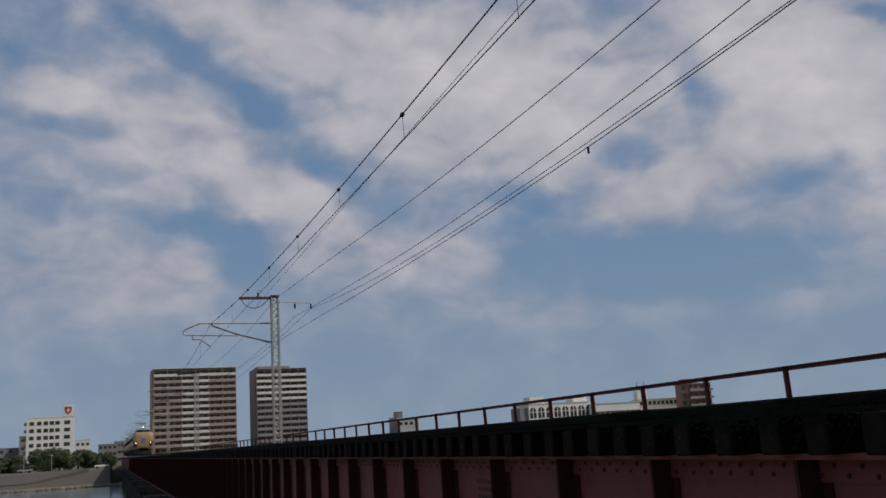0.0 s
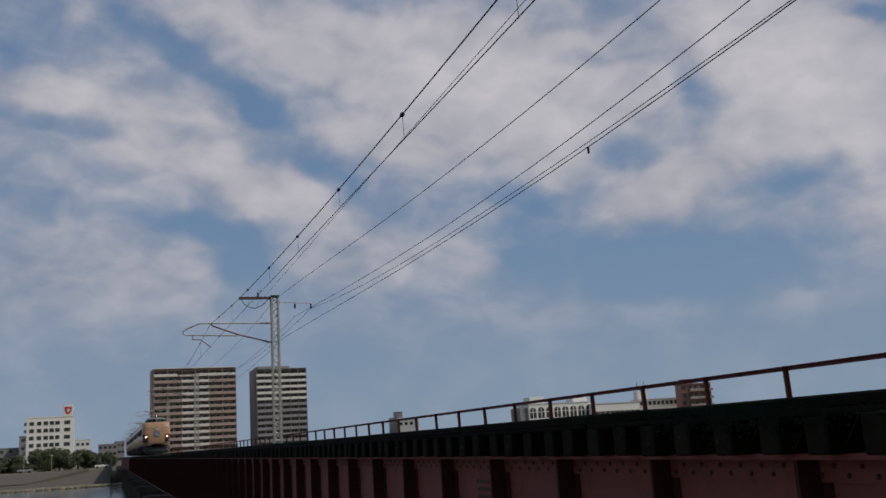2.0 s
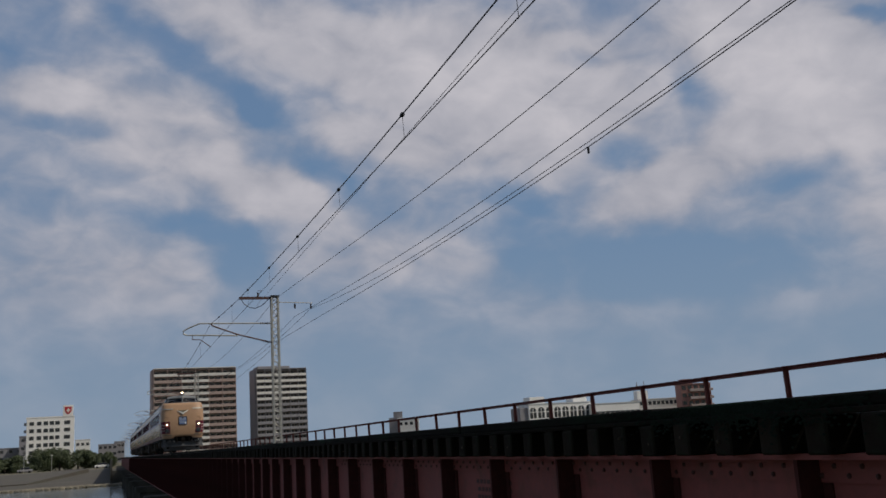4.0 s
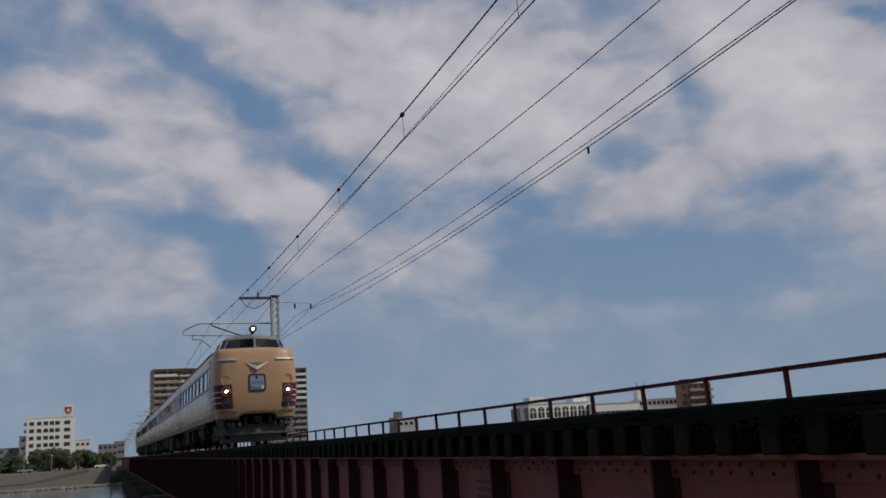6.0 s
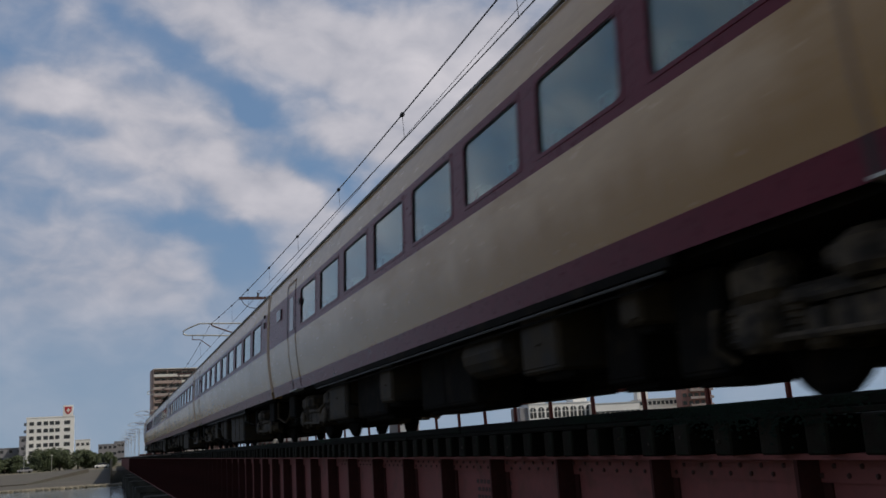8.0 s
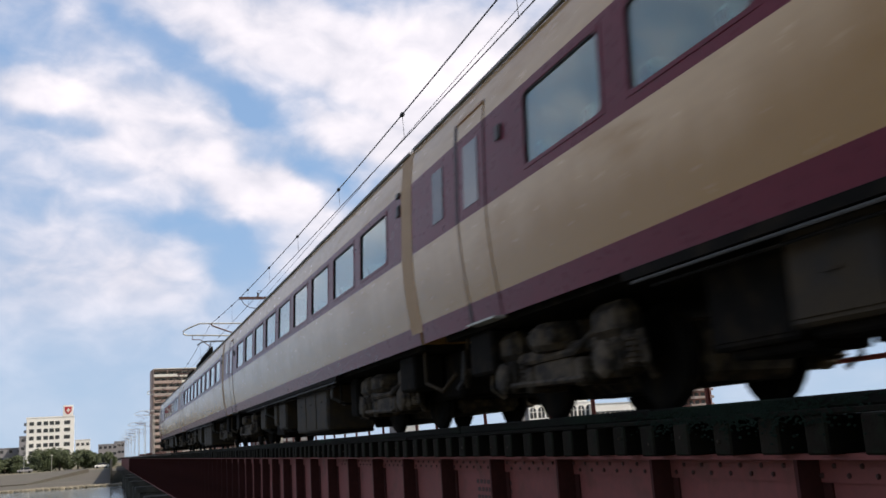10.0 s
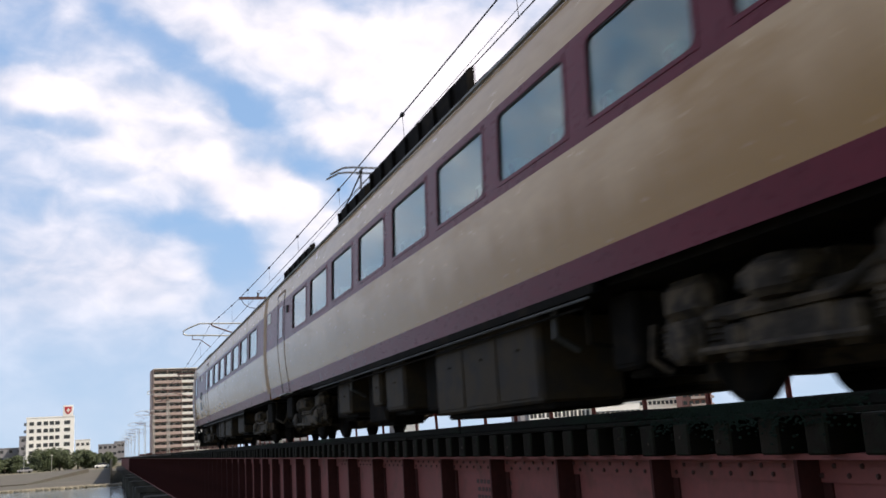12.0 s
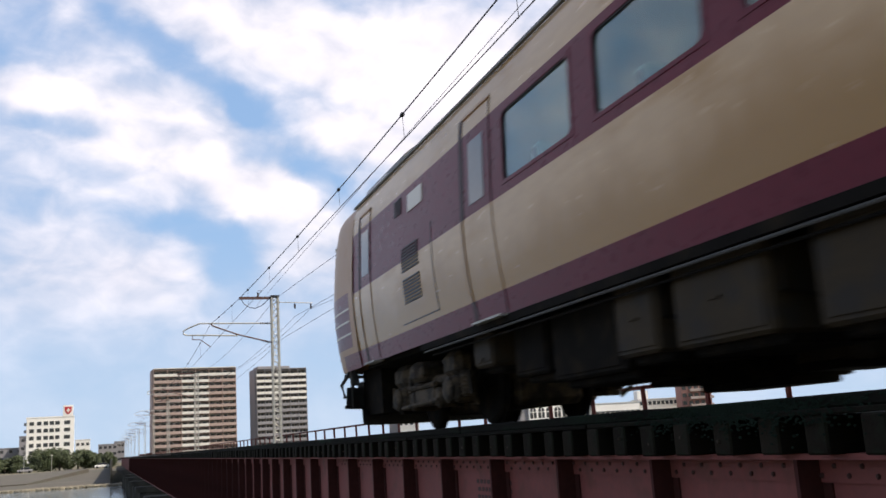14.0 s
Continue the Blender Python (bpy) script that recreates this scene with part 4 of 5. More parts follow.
def nose_strip(bm, z0, z1, f0, f1, off=0.012, tail=0.0, steps=8):
    """A thin band laid on the face between two fractions of its half width, on one side by the sign of f; tail carries it back along the side."""
    runs = []
    for z in (z0, z1):
        w, yf = hull_at(z)
        line = []
        for k in range(steps + 1):
            f = f0 + (f1 - f0) * k / steps
            p, q = nose_point(f, w, yf), nose_point(f * 0.999 + 0.0005, w, yf)
            d = (nose_point(min(abs(f) + 0.004, 1), w, yf) - nose_point(max(abs(f) - 0.004, 0), w, yf))
            nrm = Vector((d.y, -d.x, 0)).normalized()
            nrm.x *= math.copysign(1, f)
            p.z = z
            line.append((p, p + nrm * off))
        if tail:
            s = math.copysign(1, f1)
            line.append((Vector((s * w, tail, z)), Vector((s * (w + off), tail, z))))
        runs.append(line)
    a, b = runs
    va = [(bm.verts.new(p), bm.verts.new(q)) for p, q in a]
    vb = [(bm.verts.new(p), bm.verts.new(q)) for p, q in b]
    for k in range(len(a) - 1):
        bm.faces.new((va[k][1], va[k + 1][1], vb[k + 1][1], vb[k][1]))
        bm.faces.new((va[k][0], va[k + 1][0], va[k + 1][1], va[k][1]))
        bm.faces.new((vb[k][0], vb[k][1], vb[k + 1][1], vb[k + 1][0]))
    bm.faces.new((va[0][0], va[0][1], vb[0][1], vb[0][0]))
    bm.faces.new((va[-1][0], vb[-1][0], vb[-1][1], va[-1][1]))


def cab(parent, lit):
    back = 1.72
    cols = [-f for f in FX[:0:-1]] + FX
    extra = [1.2, 1.45, back]
    bm = bmesh.new()
    grid = []
    for z, w, yf in HULL:
        row = [bm.verts.new((-w, y, z)) for y in extra[::-1]]
        for f in cols:
            p = nose_point(f, w, yf, min(0.72, 1.12 - yf))
            row.append(bm.verts.new((p.x, p.y, 0.975 if z < 0.95 and abs(f) < 0.4 else z)))
        row += [bm.verts.new((w, y, z)) for y in extra]
        grid.append(row)
    ncol = len(grid[0])
    for i in range(len(HULL) - 1):
        zc = (HULL[i][0] + HULL[i + 1][0]) / 2
        for j in range(ncol - 1):
            f = bm.faces.new((grid[i][j], grid[i][j + 1], grid[i + 1][j + 1], grid[i + 1][j]))
            c = f.calc_center_median()
            ax = abs(c.x)
            if 1.18 < zc < 2.0 and ax > 0.595 * 1.44 and c.y < 1.45:
                f.material_index = 1
            elif zc < 1.085 and c.y > 0.75:
                f.material_index = 1
            elif zc > 3.31:
                f.material_index = 2
    hull = part("cab_hull", bm, [CREAM, MAROON, ROOF], parent, "cream and maroon rounded cab front", smooth=True)
    # windscreen turret
    rows = [(3.28, 1.22, 0.36), (3.335, 1.195, 0.40), (3.36, 1.18, 0.415), (3.67, 1.05, 0.55), (3.70, 1.04, 0.545), (3.715, 1.03, 0.57), (3.83, 0.88, 0.74), (3.89, 0.55, 0.95), (3.91, 0.25, 1.3)]
    tcols = [0, 0.03, 0.42, 0.45, 0.84, 0.90, 0.95, 0.985, 1.0]
    tc = [-f for f in tcols[:0:-1]] + tcols
    fr, gl = bmesh.new(), bmesh.new()
    pts = []
    for z, w, yf in rows:
        r = [Vector((-w, y, z)) for y in (3.3, 2.5, 1.95)]
        for f in tc:
            p = Vector((w * f, yf + 0.66 * abs(f) ** 1.45, z))
            r.append(p)
        r += [Vector((w, y, z)) for y in (1.95, 2.5, 3.3)]
        pts.append(r)
    for i in range(len(rows) - 1):
        for j in range(len(pts[0]) - 1):
            quad = [pts[i][j], pts[i][j + 1], pts[i + 1][j + 1], pts[i + 1][j]]
            k = j - 3
            mid = sum(quad, Vector()) / 4
            af = abs(mid.x) / ((rows[i][1] + rows[i + 1][1]) / 2)
            pane = i == 2 and ((0.03 < af < 0.84) or (af > 0.9 and 0.9 < mid.y < 2.3 and (k in (0, 1, 2) or k >= len(tc) - 4 or k == -1)))
            tgt = gl if pane else fr
            tgt.faces.new([tgt.verts.new(q) for q in quad])
    bmesh.ops.remove_doubles(fr, verts=fr.verts, dist=0.0005)
    bmesh.ops.remove_doubles(gl, verts=gl.verts, dist=0.0005)
    fr.faces.new([fr.verts.new(v) for v in [r[0] for r in pts] + [r[-1] for r in pts[::-1]]])
    t = part("cab_turret", fr, ROOF, parent, "grey raised cab roof with windscreen pillars", smooth=False)
    part("windscreen", gl, SCREEN, t, "raked split windscreen glass")
    part("cab_interior", boxes((-0.95, 0.95, 1.25, 1.4, 2.6, 3.15), (-1.1, 1.1, 1.2, 3.0, 3.30, 3.33), (-1.03, 1.03, 1.6, 1.66, 3.3, 3.66), (-0.84, 0.84, 1.6, 1.66, 3.66, 3.82)), UNDER, parent)
    bm = bmesh.new()
    for s in (-1, 1):
        tube(bm, [(0.40 * s, 0.53, 3.37), (0.42 * s, 0.59, 3.56)], 0.008, 4)
        tube(bm, [(0.41 * s, 0.55, 3.42), (0.43 * s, 0.60, 3.60)], 0.012, 4)
    part("wiper", bm, RUBBER, t)
    # roof lamp
    bm = disc(bmesh.new(), (0, 0.90, 4.07), (0, -1, 0), [(0.05, -0.26), (0.10, -0.22), (0.134, -0.1), (0.136, 0.1), (0.126, 0.115), (0.108, 0.10)], 20)
    tube(bm, [(0, 0.95, 4.0), (0, 1.0, 3.84)], 0.06, 8)
    l = part("roof_lamp", bm, RUBBER, parent, "single round roof headlamp", smooth=False)
    part("roof_lamp_lens", disc(bmesh.new(), (0, 0.90, 4.07), (0, -1, 0), [(0.108, 0.101), (0.075, 0.116), (0.02, 0.123)], 16), LENS, l)
    if lit:
        part("roof_lamp_bulb", disc(bmesh.new(), (0, 0.81, 4.07), (0, -1, 0), [(0.045, 0.012), (0.04, 0.025), (0.015, 0.032)], 14), BULB, l)
    # headlights, tail lights, covered lamps
    for s in (-1, 1):
        for z, r, name in ((1.785, 0.170, "headlight"), (1.37, 0.165, "marker_light"), (2.165, 0.185, "covered_lamp")):
            f = 1.07 / 1.47
            w, yf = hull_at(z)
            p = nose_point(s * f, w, yf)
            d = nose_point(f + 0.05, w, yf) - nose_point(f - 0.05, w, yf)
            nrm = Vector((s * d.y, -d.x, 0)).normalized()
            nrm = (nrm + Vector((0, -0.9, 0))).normalized()
            c = Vector((p.x, p.y, z))
            ring = bmesh.new()
            if name == "covered_lamp":
                disc(ring, c, nrm, [(r, -0.10), (r, 0.002), (r - 0.010, 0.010), (r - 0.020, 0.002), (r - 0.024, -0.006), (0.02, -0.006)], 24)
                part(name, ring, CREAM, parent, "blanked round lamp housing painted cream")
                continue
            disc(ring, c, nrm, [(r, -0.12), (r, 0.03), (r - 0.012, 0.042), (r - 0.024, 0.036), (r - 0.03, -0.01), (0.02, -0.03)], 24)
            h = part(name, ring, STEPGREY if name == "headlight" else MAROON, parent, "round sealed headlight" if name == "headlight" else "round dark marker light")
            part("lens", disc(bmesh.new(), c, nrm, [(r - 0.028, 0.022), (r * 0.6, 0.045), (0.02, 0.055)], 20), LENS if name == "headlight" else DARKWIN, h)
            if name == "headlight" and lit:
                part("bulb", disc(bmesh.new(), c + nrm * 0.004, nrm, [(0.042, 0.0), (0.038, 0.015), (0.016, 0.02)], 12), BULB, h, "lit warm bulb")
            if name == "marker_light":
                part("bezel", disc(bmesh.new(), c, nrm, [(r + 0.004, 0.025), (r + 0.004, 0.046), (r - 0.02, 0.05), (r - 0.024, 0.025)], 24), PLOUGH, h)
    # white flashes, grab rails, steps
    for z in (1.39, 1.58, 1.77):
        for s in (-1, 1):
            bm = bmesh.new()
            nose_strip(bm, z - 0.014, z + 0.014, s * 0.845, s * 1.0, 0.006, tail=1.43)
            part("flash", bm, WHITE, hull, "thin pale flash line")
    for z, f0, f1, name in ((2.905, 0.47, 0.95, "grab_rail"), (1.075, 0.53, 0.93, "front_step")):
        for s in (-1, 1):
            bm = bmesh.new()
            nose_strip(bm, z - 0.028, z + 0.028, s * f0, s * f1, 0.05)
            part(name, bm, MASTGREY if name == "grab_rail" else STEPGREY, hull)
    # winged emblem
    for s in (-1, 1):
        bm = bmesh.new()
        shape = [(0.0, 2.50), (0.0, 2.635), (0.20, 2.72), (0.42, 2.80), (0.27, 2.68)]
        fa = [bm.verts.new((s * x, -0.02 + (z - 2.5) * 0.12 + x * 0.22, z)) for x, z in shape]
        ba = [bm.verts.new((s * x, 0.16 + x * x * 0.22, z)) for x, z in shape]
        bm.faces.new(fa), bm.faces.new(ba[::-1])
        for k in range(5):
            bm.faces.new((fa[k], fa[(k + 1) % 5], ba[(k + 1) % 5], ba[k]))
        # white paint stands in for the bright sheen of polished metal
        part("emblem_wing", bm, WHITE, hull, "emblem wing in white paint for its metal gleam")
    bm = bmesh.new()
    fa = [bm.verts.new((x, y, z)) for x, y, z in ((-0.36, 0.10, 2.775), (0.36, 0.10, 2.775), (0, 0.01, 2.62))]
    ba = [bm.verts.new((x, 0.2, z)) for x, z in ((-0.36, 2.775), (0.36, 2.775), (0, 2.62))]
    bm.faces.new(fa), bm.faces.new(ba[::-1])
    for k in range(3):
        bm.faces.new((fa[k], fa[(k + 1) % 3], ba[(k + 1) % 3], ba[k]))
    part("emblem_centre", bm, OLIVE, hull, "olive painted centre of the emblem")
    # headsign window
    bm = bmesh.new()
    loops = []
    for half_w, half_h, rad, y in ((0.30, 0.305, 0.08, 0.10), (0.30, 0.305, 0.08, -0.012), (0.285, 0.29, 0.07, -0.022), (0.25, 0.255, 0.05, -0.016), (0.245, 0.25, 0.05, 0.03)):
        loop = []
        for cx, cz, a0 in ((1, 1, 0), (-1, 1, 90), (-1, -1, 180), (1, -1, 270)):
            for q in range(5):
                a = radians(a0 + 22.5 * q)
                loop.append(bm.verts.new((cx * (half_w - rad) + rad * math.cos(a), y, 2.105 + cz * (half_h - rad) + rad * math.sin(a))))
        loops.append(loop)
    for a, b in zip(loops, loops[1:]):
        for k in range(20):
            bm.faces.new((a[k], a[(k + 1) % 20], b[(k + 1) % 20], b[k]))
    sg = part("headsign", bm, RUBBER, parent, "framed backlit train name sign")
    sg.matrix_basis = Matrix.Translation((0, 0.016, 2.06)) @ Matrix.Rotation(radians(-4.8), 4, "X") @ Matrix.Translation((0, 0, -2.105))
    part("sign_panel", boxes((-0.25, 0.25, -0.004, 0.05, 1.85, 2.36)), SIGNWHITE, sg)
    bm = boxes((-0.25, 0.25, -0.007, -0.0035, 1.855, 1.93), (-0.25, -0.05, -0.0072, -0.0035, 1.93, 1.96), (-0.25, -0.2, -0.0074, -0.0035, 1.96, 2.02))
    part("sign_wave", bm, SIGNBLUE, sg)
    part("sign_badge", boxes((0.15, 0.22, -0.0075, -0.0035, 1.88, 1.98)), LINEN, sg)
    bm = boxes(*[(-0.19 + 0.1 * k, -0.12 + 0.1 * k, -0.007, -0.0035, 2.05, 2.15) for k in range(4)])
    part("sign_writing", bm, SIGNBLUE, sg)
    part("sign_seal", disc(bmesh.new(), (-0.02, -0.0035, 2.28), (0, -1, 0), [(0.05, 0), (0.05, 0.004)], 12), BOXGREY, sg)
    # skirt, plough, coupler, pipes
    bm = bmesh.new()
    secs = [(0.74, 0.40), (0.60, 0.32), (0.33, 0.24), (0.315, 0.15), (0.27, 0.15), (0.255, 0.27), (0.0, 0.33)]
    rr = []
    for z, y0 in secs:
        w = 1.42 if z > 0.26 else 1.22
        rr.append([bm.verts.new((w * u, y0 + 0.55 * abs(u) ** 2.6 * (1.3 if z < 0.26 else 1), z)) for u in (k / 10 for k in range(-10, 11))])
    for a, b in zip(rr[1:], rr[2:]):
        for k in range(20):
            bm.faces.new((a[k], a[k + 1], b[k + 1], b[k]))
    part("snow_plough", bm, PLOUGH, parent, "dusty grey steel snow plough", smooth=False)
    for s in (-1, 1):
        bm = bmesh.new()
        top_out, top_in, low_out, low_in = Vector((1.38, 0.92, 0.88)), Vector((1.22, 0.62, 0.88)), Vector((1.30, 0.70, 0.28)), Vector((1.00, 0.36, 0.32))
        for u0, u1, v0, v1 in ((0, 1, 0, 0.42), (0, 0.22, 0.42, 0.80), (0.78, 1, 0.42, 0.80), (0, 1, 0.80, 1)):
            quad = [top_out.lerp(top_in, u).lerp(low_out.lerp(low_in, u), v) for u, v in ((u0, v0), (u1, v0), (u1, v1), (u0, v1))]
            a = [bm.verts.new((s * p.x, p.y, p.z)) for p in quad]
            b = [bm.verts.new((s * (p.x - 0.02), p.y + 0.02, p.z)) for p in quad]
            bm.faces.new(a), bm.faces.new(b[::-1])
            for k in range(4):
                bm.faces.new((a[k], a[(k + 1) % 4], b[(k + 1) % 4], b[k]))
        part("plough_gusset", bm, PLOUGH, parent, "slanting grey side plate with a square hole")
    part("coupler", boxes((-0.15, 0.15, 0.03, 0.9, 0.62, 0.88), bevel=0.03), UNDER, parent, "black automatic coupler")
    for x in (-0.43, 0.43):
        part("coupler_guard", boxes((x - 0.07, x + 0.07, 0.12, 0.4, 0.60, 0.96), bevel=0.02), UNDER, parent)
    part("front_bar", boxes((-0.62, 0.62, 0.24, 0.34, 0.56, 0.63), bevel=0.02), PLOUGH, parent)
    # added black block, stands in for the shade between cab front and plough
    part("draw_box", boxes((-1.08, 1.08, 0.62, 1.7, 0.15, 0.86)), UNDER, parent)
    for s in (-1, 1):
        for x in (0.62, 0.85, 1.0):
            part("brake_cock", disc(bmesh.new(), (s * x, 0.22 + 0.1 * x, 0.70), (0, -0.5, -1), [(0.05, 0), (0.075, 0.03), (0.075, 0.12), (0.04, 0.17)], 10), PLOUGH, parent)
        part("brake_hose", bars([(s * 1.1, 0.3, 0.88), (s * 1.16, 0.2, 0.70), (s * 1.12, 0.25, 0.52), (s * 1.0, 0.35, 0.55)], r=0.03), RUBBER, parent, "hanging black brake hose")
        part("brake_hose", bars([(s * 1.25, 0.45, 0.88), (s * 1.38, 0.36, 0.66), (s * 1.34, 0.4, 0.46), (s * 1.28, 0.45, 0.5)], r=0.03), RUBBER, parent, "hanging black brake hose")
    # maroon ledge painted black, as shade over its sunlit red
    bm = bmesh.new()
    nose_strip(bm, 0.78, 0.835, -0.95, -0.45, 0.02)
    part("lower_lip", bm, RUBBER, hull)
    bm = bmesh.new()
    nose_strip(bm, 0.78, 0.835, 0.45, 0.95, 0.02)
    part("lower_lip", bm, RUBBER, hull)


def end_car(tail):
    L = 21.35 if tail else 21.05
    name = "tail carriage, cab trailing" if tail else "leading carriage with lit headlights"
    th = thing("railway_carriage", "cream and maroon express " + name, "train carriage", group="carriages of the train")
    if tail:
        wins = [(7.62 + 1.82 * k, 7.62 + 1.82 * k + WIN_W) for k in range(7)]
    else:
        wins = [(3.05 + 1.82 * k, 3.05 + 1.82 * k + WIN_W) for k in range(8)]
    shell(th, 1.70, L, wins)
    windows(th, wins)
    cab(th, not tail)
    underframe(th, L, 11 if tail else 5, 1.6, TAIL_GEAR if tail else LEAD_GEAR, 3.75 if tail else 3.1, 3.2)
    if tail:
        side_door(th, 2.20, 2.75, glass_z=(2.1, 2.75), shade_first=True)
        side_door(th, 6.56, 7.30, shade_first=True)
        for y0, y1, z0, z1, n in ((4.28, 4.94, 1.80, 2.12, 8), (4.28, 4.94, 1.40, 1.72, 8), (4.0, 4.3, 2.58, 2.80, 6)):
            for side in (-1, 1):
                bm = bmesh.new()
                for k in range(n):
                    z = z0 + (z1 - z0) * k / n
                    strip(bm, side, y0, y1, z, z + (z1 - z0) / n * 0.55, 0.012, 0)
                part("louvre", bm, RUBBER, th, "black ventilation louvre")
        for side in (-1, 1):
            bm = bmesh.new()
            strip(bm, side, 4.58, 5.16, 2.52, 2.74, 0.010, 0)
            part("small_window", bm, WHITE, th, "small frosted side window")
        bm = bmesh.new()
        for side in (-1, 1):
            strip(bm, side, 5.44, 5.46, 1.17, 2.2, 0.004), strip(bm, side, 4.05, 5.46, 1.16, 1.172, 0.004)
        part("hatch_seam", bm, RUBBER, th)
    else:
        side_door(th, 1.94, 2.68, glass_z=(2.1, 2.75))
        side_door(th, 17.75, 18.55)
        fittings(th, [(17.2, 2.45, 0.08, 0.12), (19.4, 2.45, 0.5, 0.22)])
    for y in (8.45, 15.5):
        roof_unit(th, y, 1.1, 0.2)
    couple(th, L, 0.14, hood=not tail)
    return th


def middle_car():
    L = 20.25
    th = thing("railway_carriage", "cream and maroon middle carriage with large windows", "train carriage", group="carriages of the train")
    wins = [(1.02 + 1.82 * k, 1.02 + 1.82 * k + WIN_W) for k in range(9)]
    shell(th, 0.0, L + 0.14, wins)
    windows(th, wins)
    underframe(th, L, 21, 0.3, MIDDLE_GEAR, 2.8, 2.7)
    side_door(th, 17.95, 18.7)
    for side in (-1, 1):
        bm = bmesh.new()
        strip(bm, side, 19.2, 19.55, 2.12, 2.72, 0.008, 0)
        part("small_window", bm, DARKWIN, th, "small dark side window")
    fittings(th, [(17.5, 2.5, 0.1, 0.14), (0.35, 2.55, 0.1, 0.14), (0.35, 2.8, 0.12, 0.06)])
    for y in (14.15, 7.1):
        roof_unit(th, y, 1.15, 0.2)
    couple(th, L + 0.14)
    return th


def pantograph(parent, y):
    bm = bmesh.new()
    for s in (-1, 1):
        for yy in (y - 0.9, y + 0.9):
            disc(bm, (0.6 * s, yy, 3.58), (0, 0, 1), [(0.06, 0), (0.09, 0.04), (0.05, 0.08), (0.09, 0.12), (0.05, 0.16), (0.09, 0.2), (0.04, 0.26)], 10)
    p = part("pantograph", bm, PORCELAIN, parent, "raised black pantograph on insulators")
    runs = []
    for s in (-1, 1):
        runs += [[(0.6 * s, y - 0.95, 3.86), (0.6 * s, y + 0.95, 3.86)], [(0.55 * s, y + 0.3, 3.88), (0.50 * s, y - 0.75, 4.35), (0.28 * s, y + 0.05, 5.0)],
                 [(0.55 * s, y - 0.3, 3.88), (0.50 * s, y + 0.75, 4.35), (0.28 * s, y - 0.05, 5.0)]]
    runs += [[(-0.6, y - 0.95, 3.86), (0.6, y - 0.95, 3.86)], [(-0.6, y + 0.95, 3.86), (0.6, y + 0.95, 3.86)], [(-0.5, y - 0.75, 4.35), (0.5, y - 0.75, 4.35)], [(-0.5, y + 0.75, 4.35), (0.5, y + 0.75, 4.35)]]
    part("pantograph_arms", bars(*runs, r=0.022), WIRE, p)
    part("collector_head", bars(*[[(-0.95, y + q, 4.86), (-0.7, y + q, 5.0), (-0.5, y + q, 5.025), (0.5, y + q, 5.025), (0.7, y + q, 5.0), (0.95, y + q, 4.86)] for q in (-0.18, 0.18)], [(-0.3, y - 0.2, 5.01), (-0.3, y + 0.2, 5.01)], [(0.3, y - 0.2, 5.01), (0.3, y + 0.2, 5.01)], r=0.02), PLOUGH, p)
    for a, b, h in ((y - 7.9, y - 3.4, 0.32), (y - 3.2, y - 1.3, 0.24), (y + 1.2, y + 4.6, 0.2)):
        h += 0.12
        eq = part("roof_equipment", boxes((-0.8, 0.8, a + 0.2, b - 0.2, 3.50, 3.52 + h), bevel=0.04), UNDER, parent, "black high-voltage roof equipment behind a low screen")
        for s in (-1, 1):
            part("screen", boxes((min(s, 1.05 * s), max(s, 1.05 * s), a, b, 3.46, 3.48 + h)), UNDER, eq)
            k = a
            while k < b:
                part("screen_post", boxes((min(1.052 * s, 1.1 * s), max(1.052 * s, 1.1 * s), k, k + 0.05, 3.42, 3.44 + h)), UNDER, eq)
                k += 0.62


LEAD = end_car(False)
SECOND = middle_car()
THIRD = copy_thing(SECOND, Matrix())
FOURTH = copy_thing(SECOND, Matrix())
FOURTH["label"] = "cream and maroon carriage with a raised pantograph"
for piece in [c for c in FOURTH.children if c.name.startswith("small_window")]:
    bpy.data.objects.remove(piece)
for side in (-1, 1):
    pane_mesh = bmesh.new()
    strip(pane_mesh, side, 19.75, 20.2, 2.56, 2.79, 0.008)
    part("small_window", pane_mesh, WHITE, FOURTH, "small frosted side window")
pantograph(FOURTH, 15.5)
TAIL = end_car(True)


# ---- far bank ----
def polar(az, dist):
    a = radians(az)
    return EYE.x + dist * math.sin(a), dist * math.cos(a)


def el_z(el, dist):
    return EYE.z + dist * math.tan(radians(el))


def placed(name, label, category, az, dist, group="", turn=0):
    """A thing on the far bank that faces the bridge's near end: local x to the right, y away."""
    x, y = polar(az, dist)
    th = thing(name, label, category, group=group)
    th.matrix_basis = pose(x, y, -2.75, 0, 0, turn - az)
    return th


def window_set(parent, cells, y, mat=DARKWIN, frame_mat=None, deep=0.12):
    """Windows of a facade: each x0, x1, z0, z1."""
    for x0, x1, z0, z1 in cells:
        bm = bmesh.new()
        box(bm, x0 - 0.08, x1 + 0.08, y - 0.07, y + 0.02, z0 - 0.1, z0)
        box(bm, x0 - 0.08, x0, y - 0.05, y + 0.02, z0, z1), box(bm, x1, x1 + 0.08, y - 0.05, y + 0.02, z0, z1)
        box(bm, x0 - 0.08, x1 + 0.08, y - 0.05, y + 0.02, z1, z1 + 0.08)
        w = part("window", bm, frame_mat or CONCRETE, parent)
        part("pane", boxes((x0, x1, y - 0.015, y + 0.03, z0, z1)), mat, w)


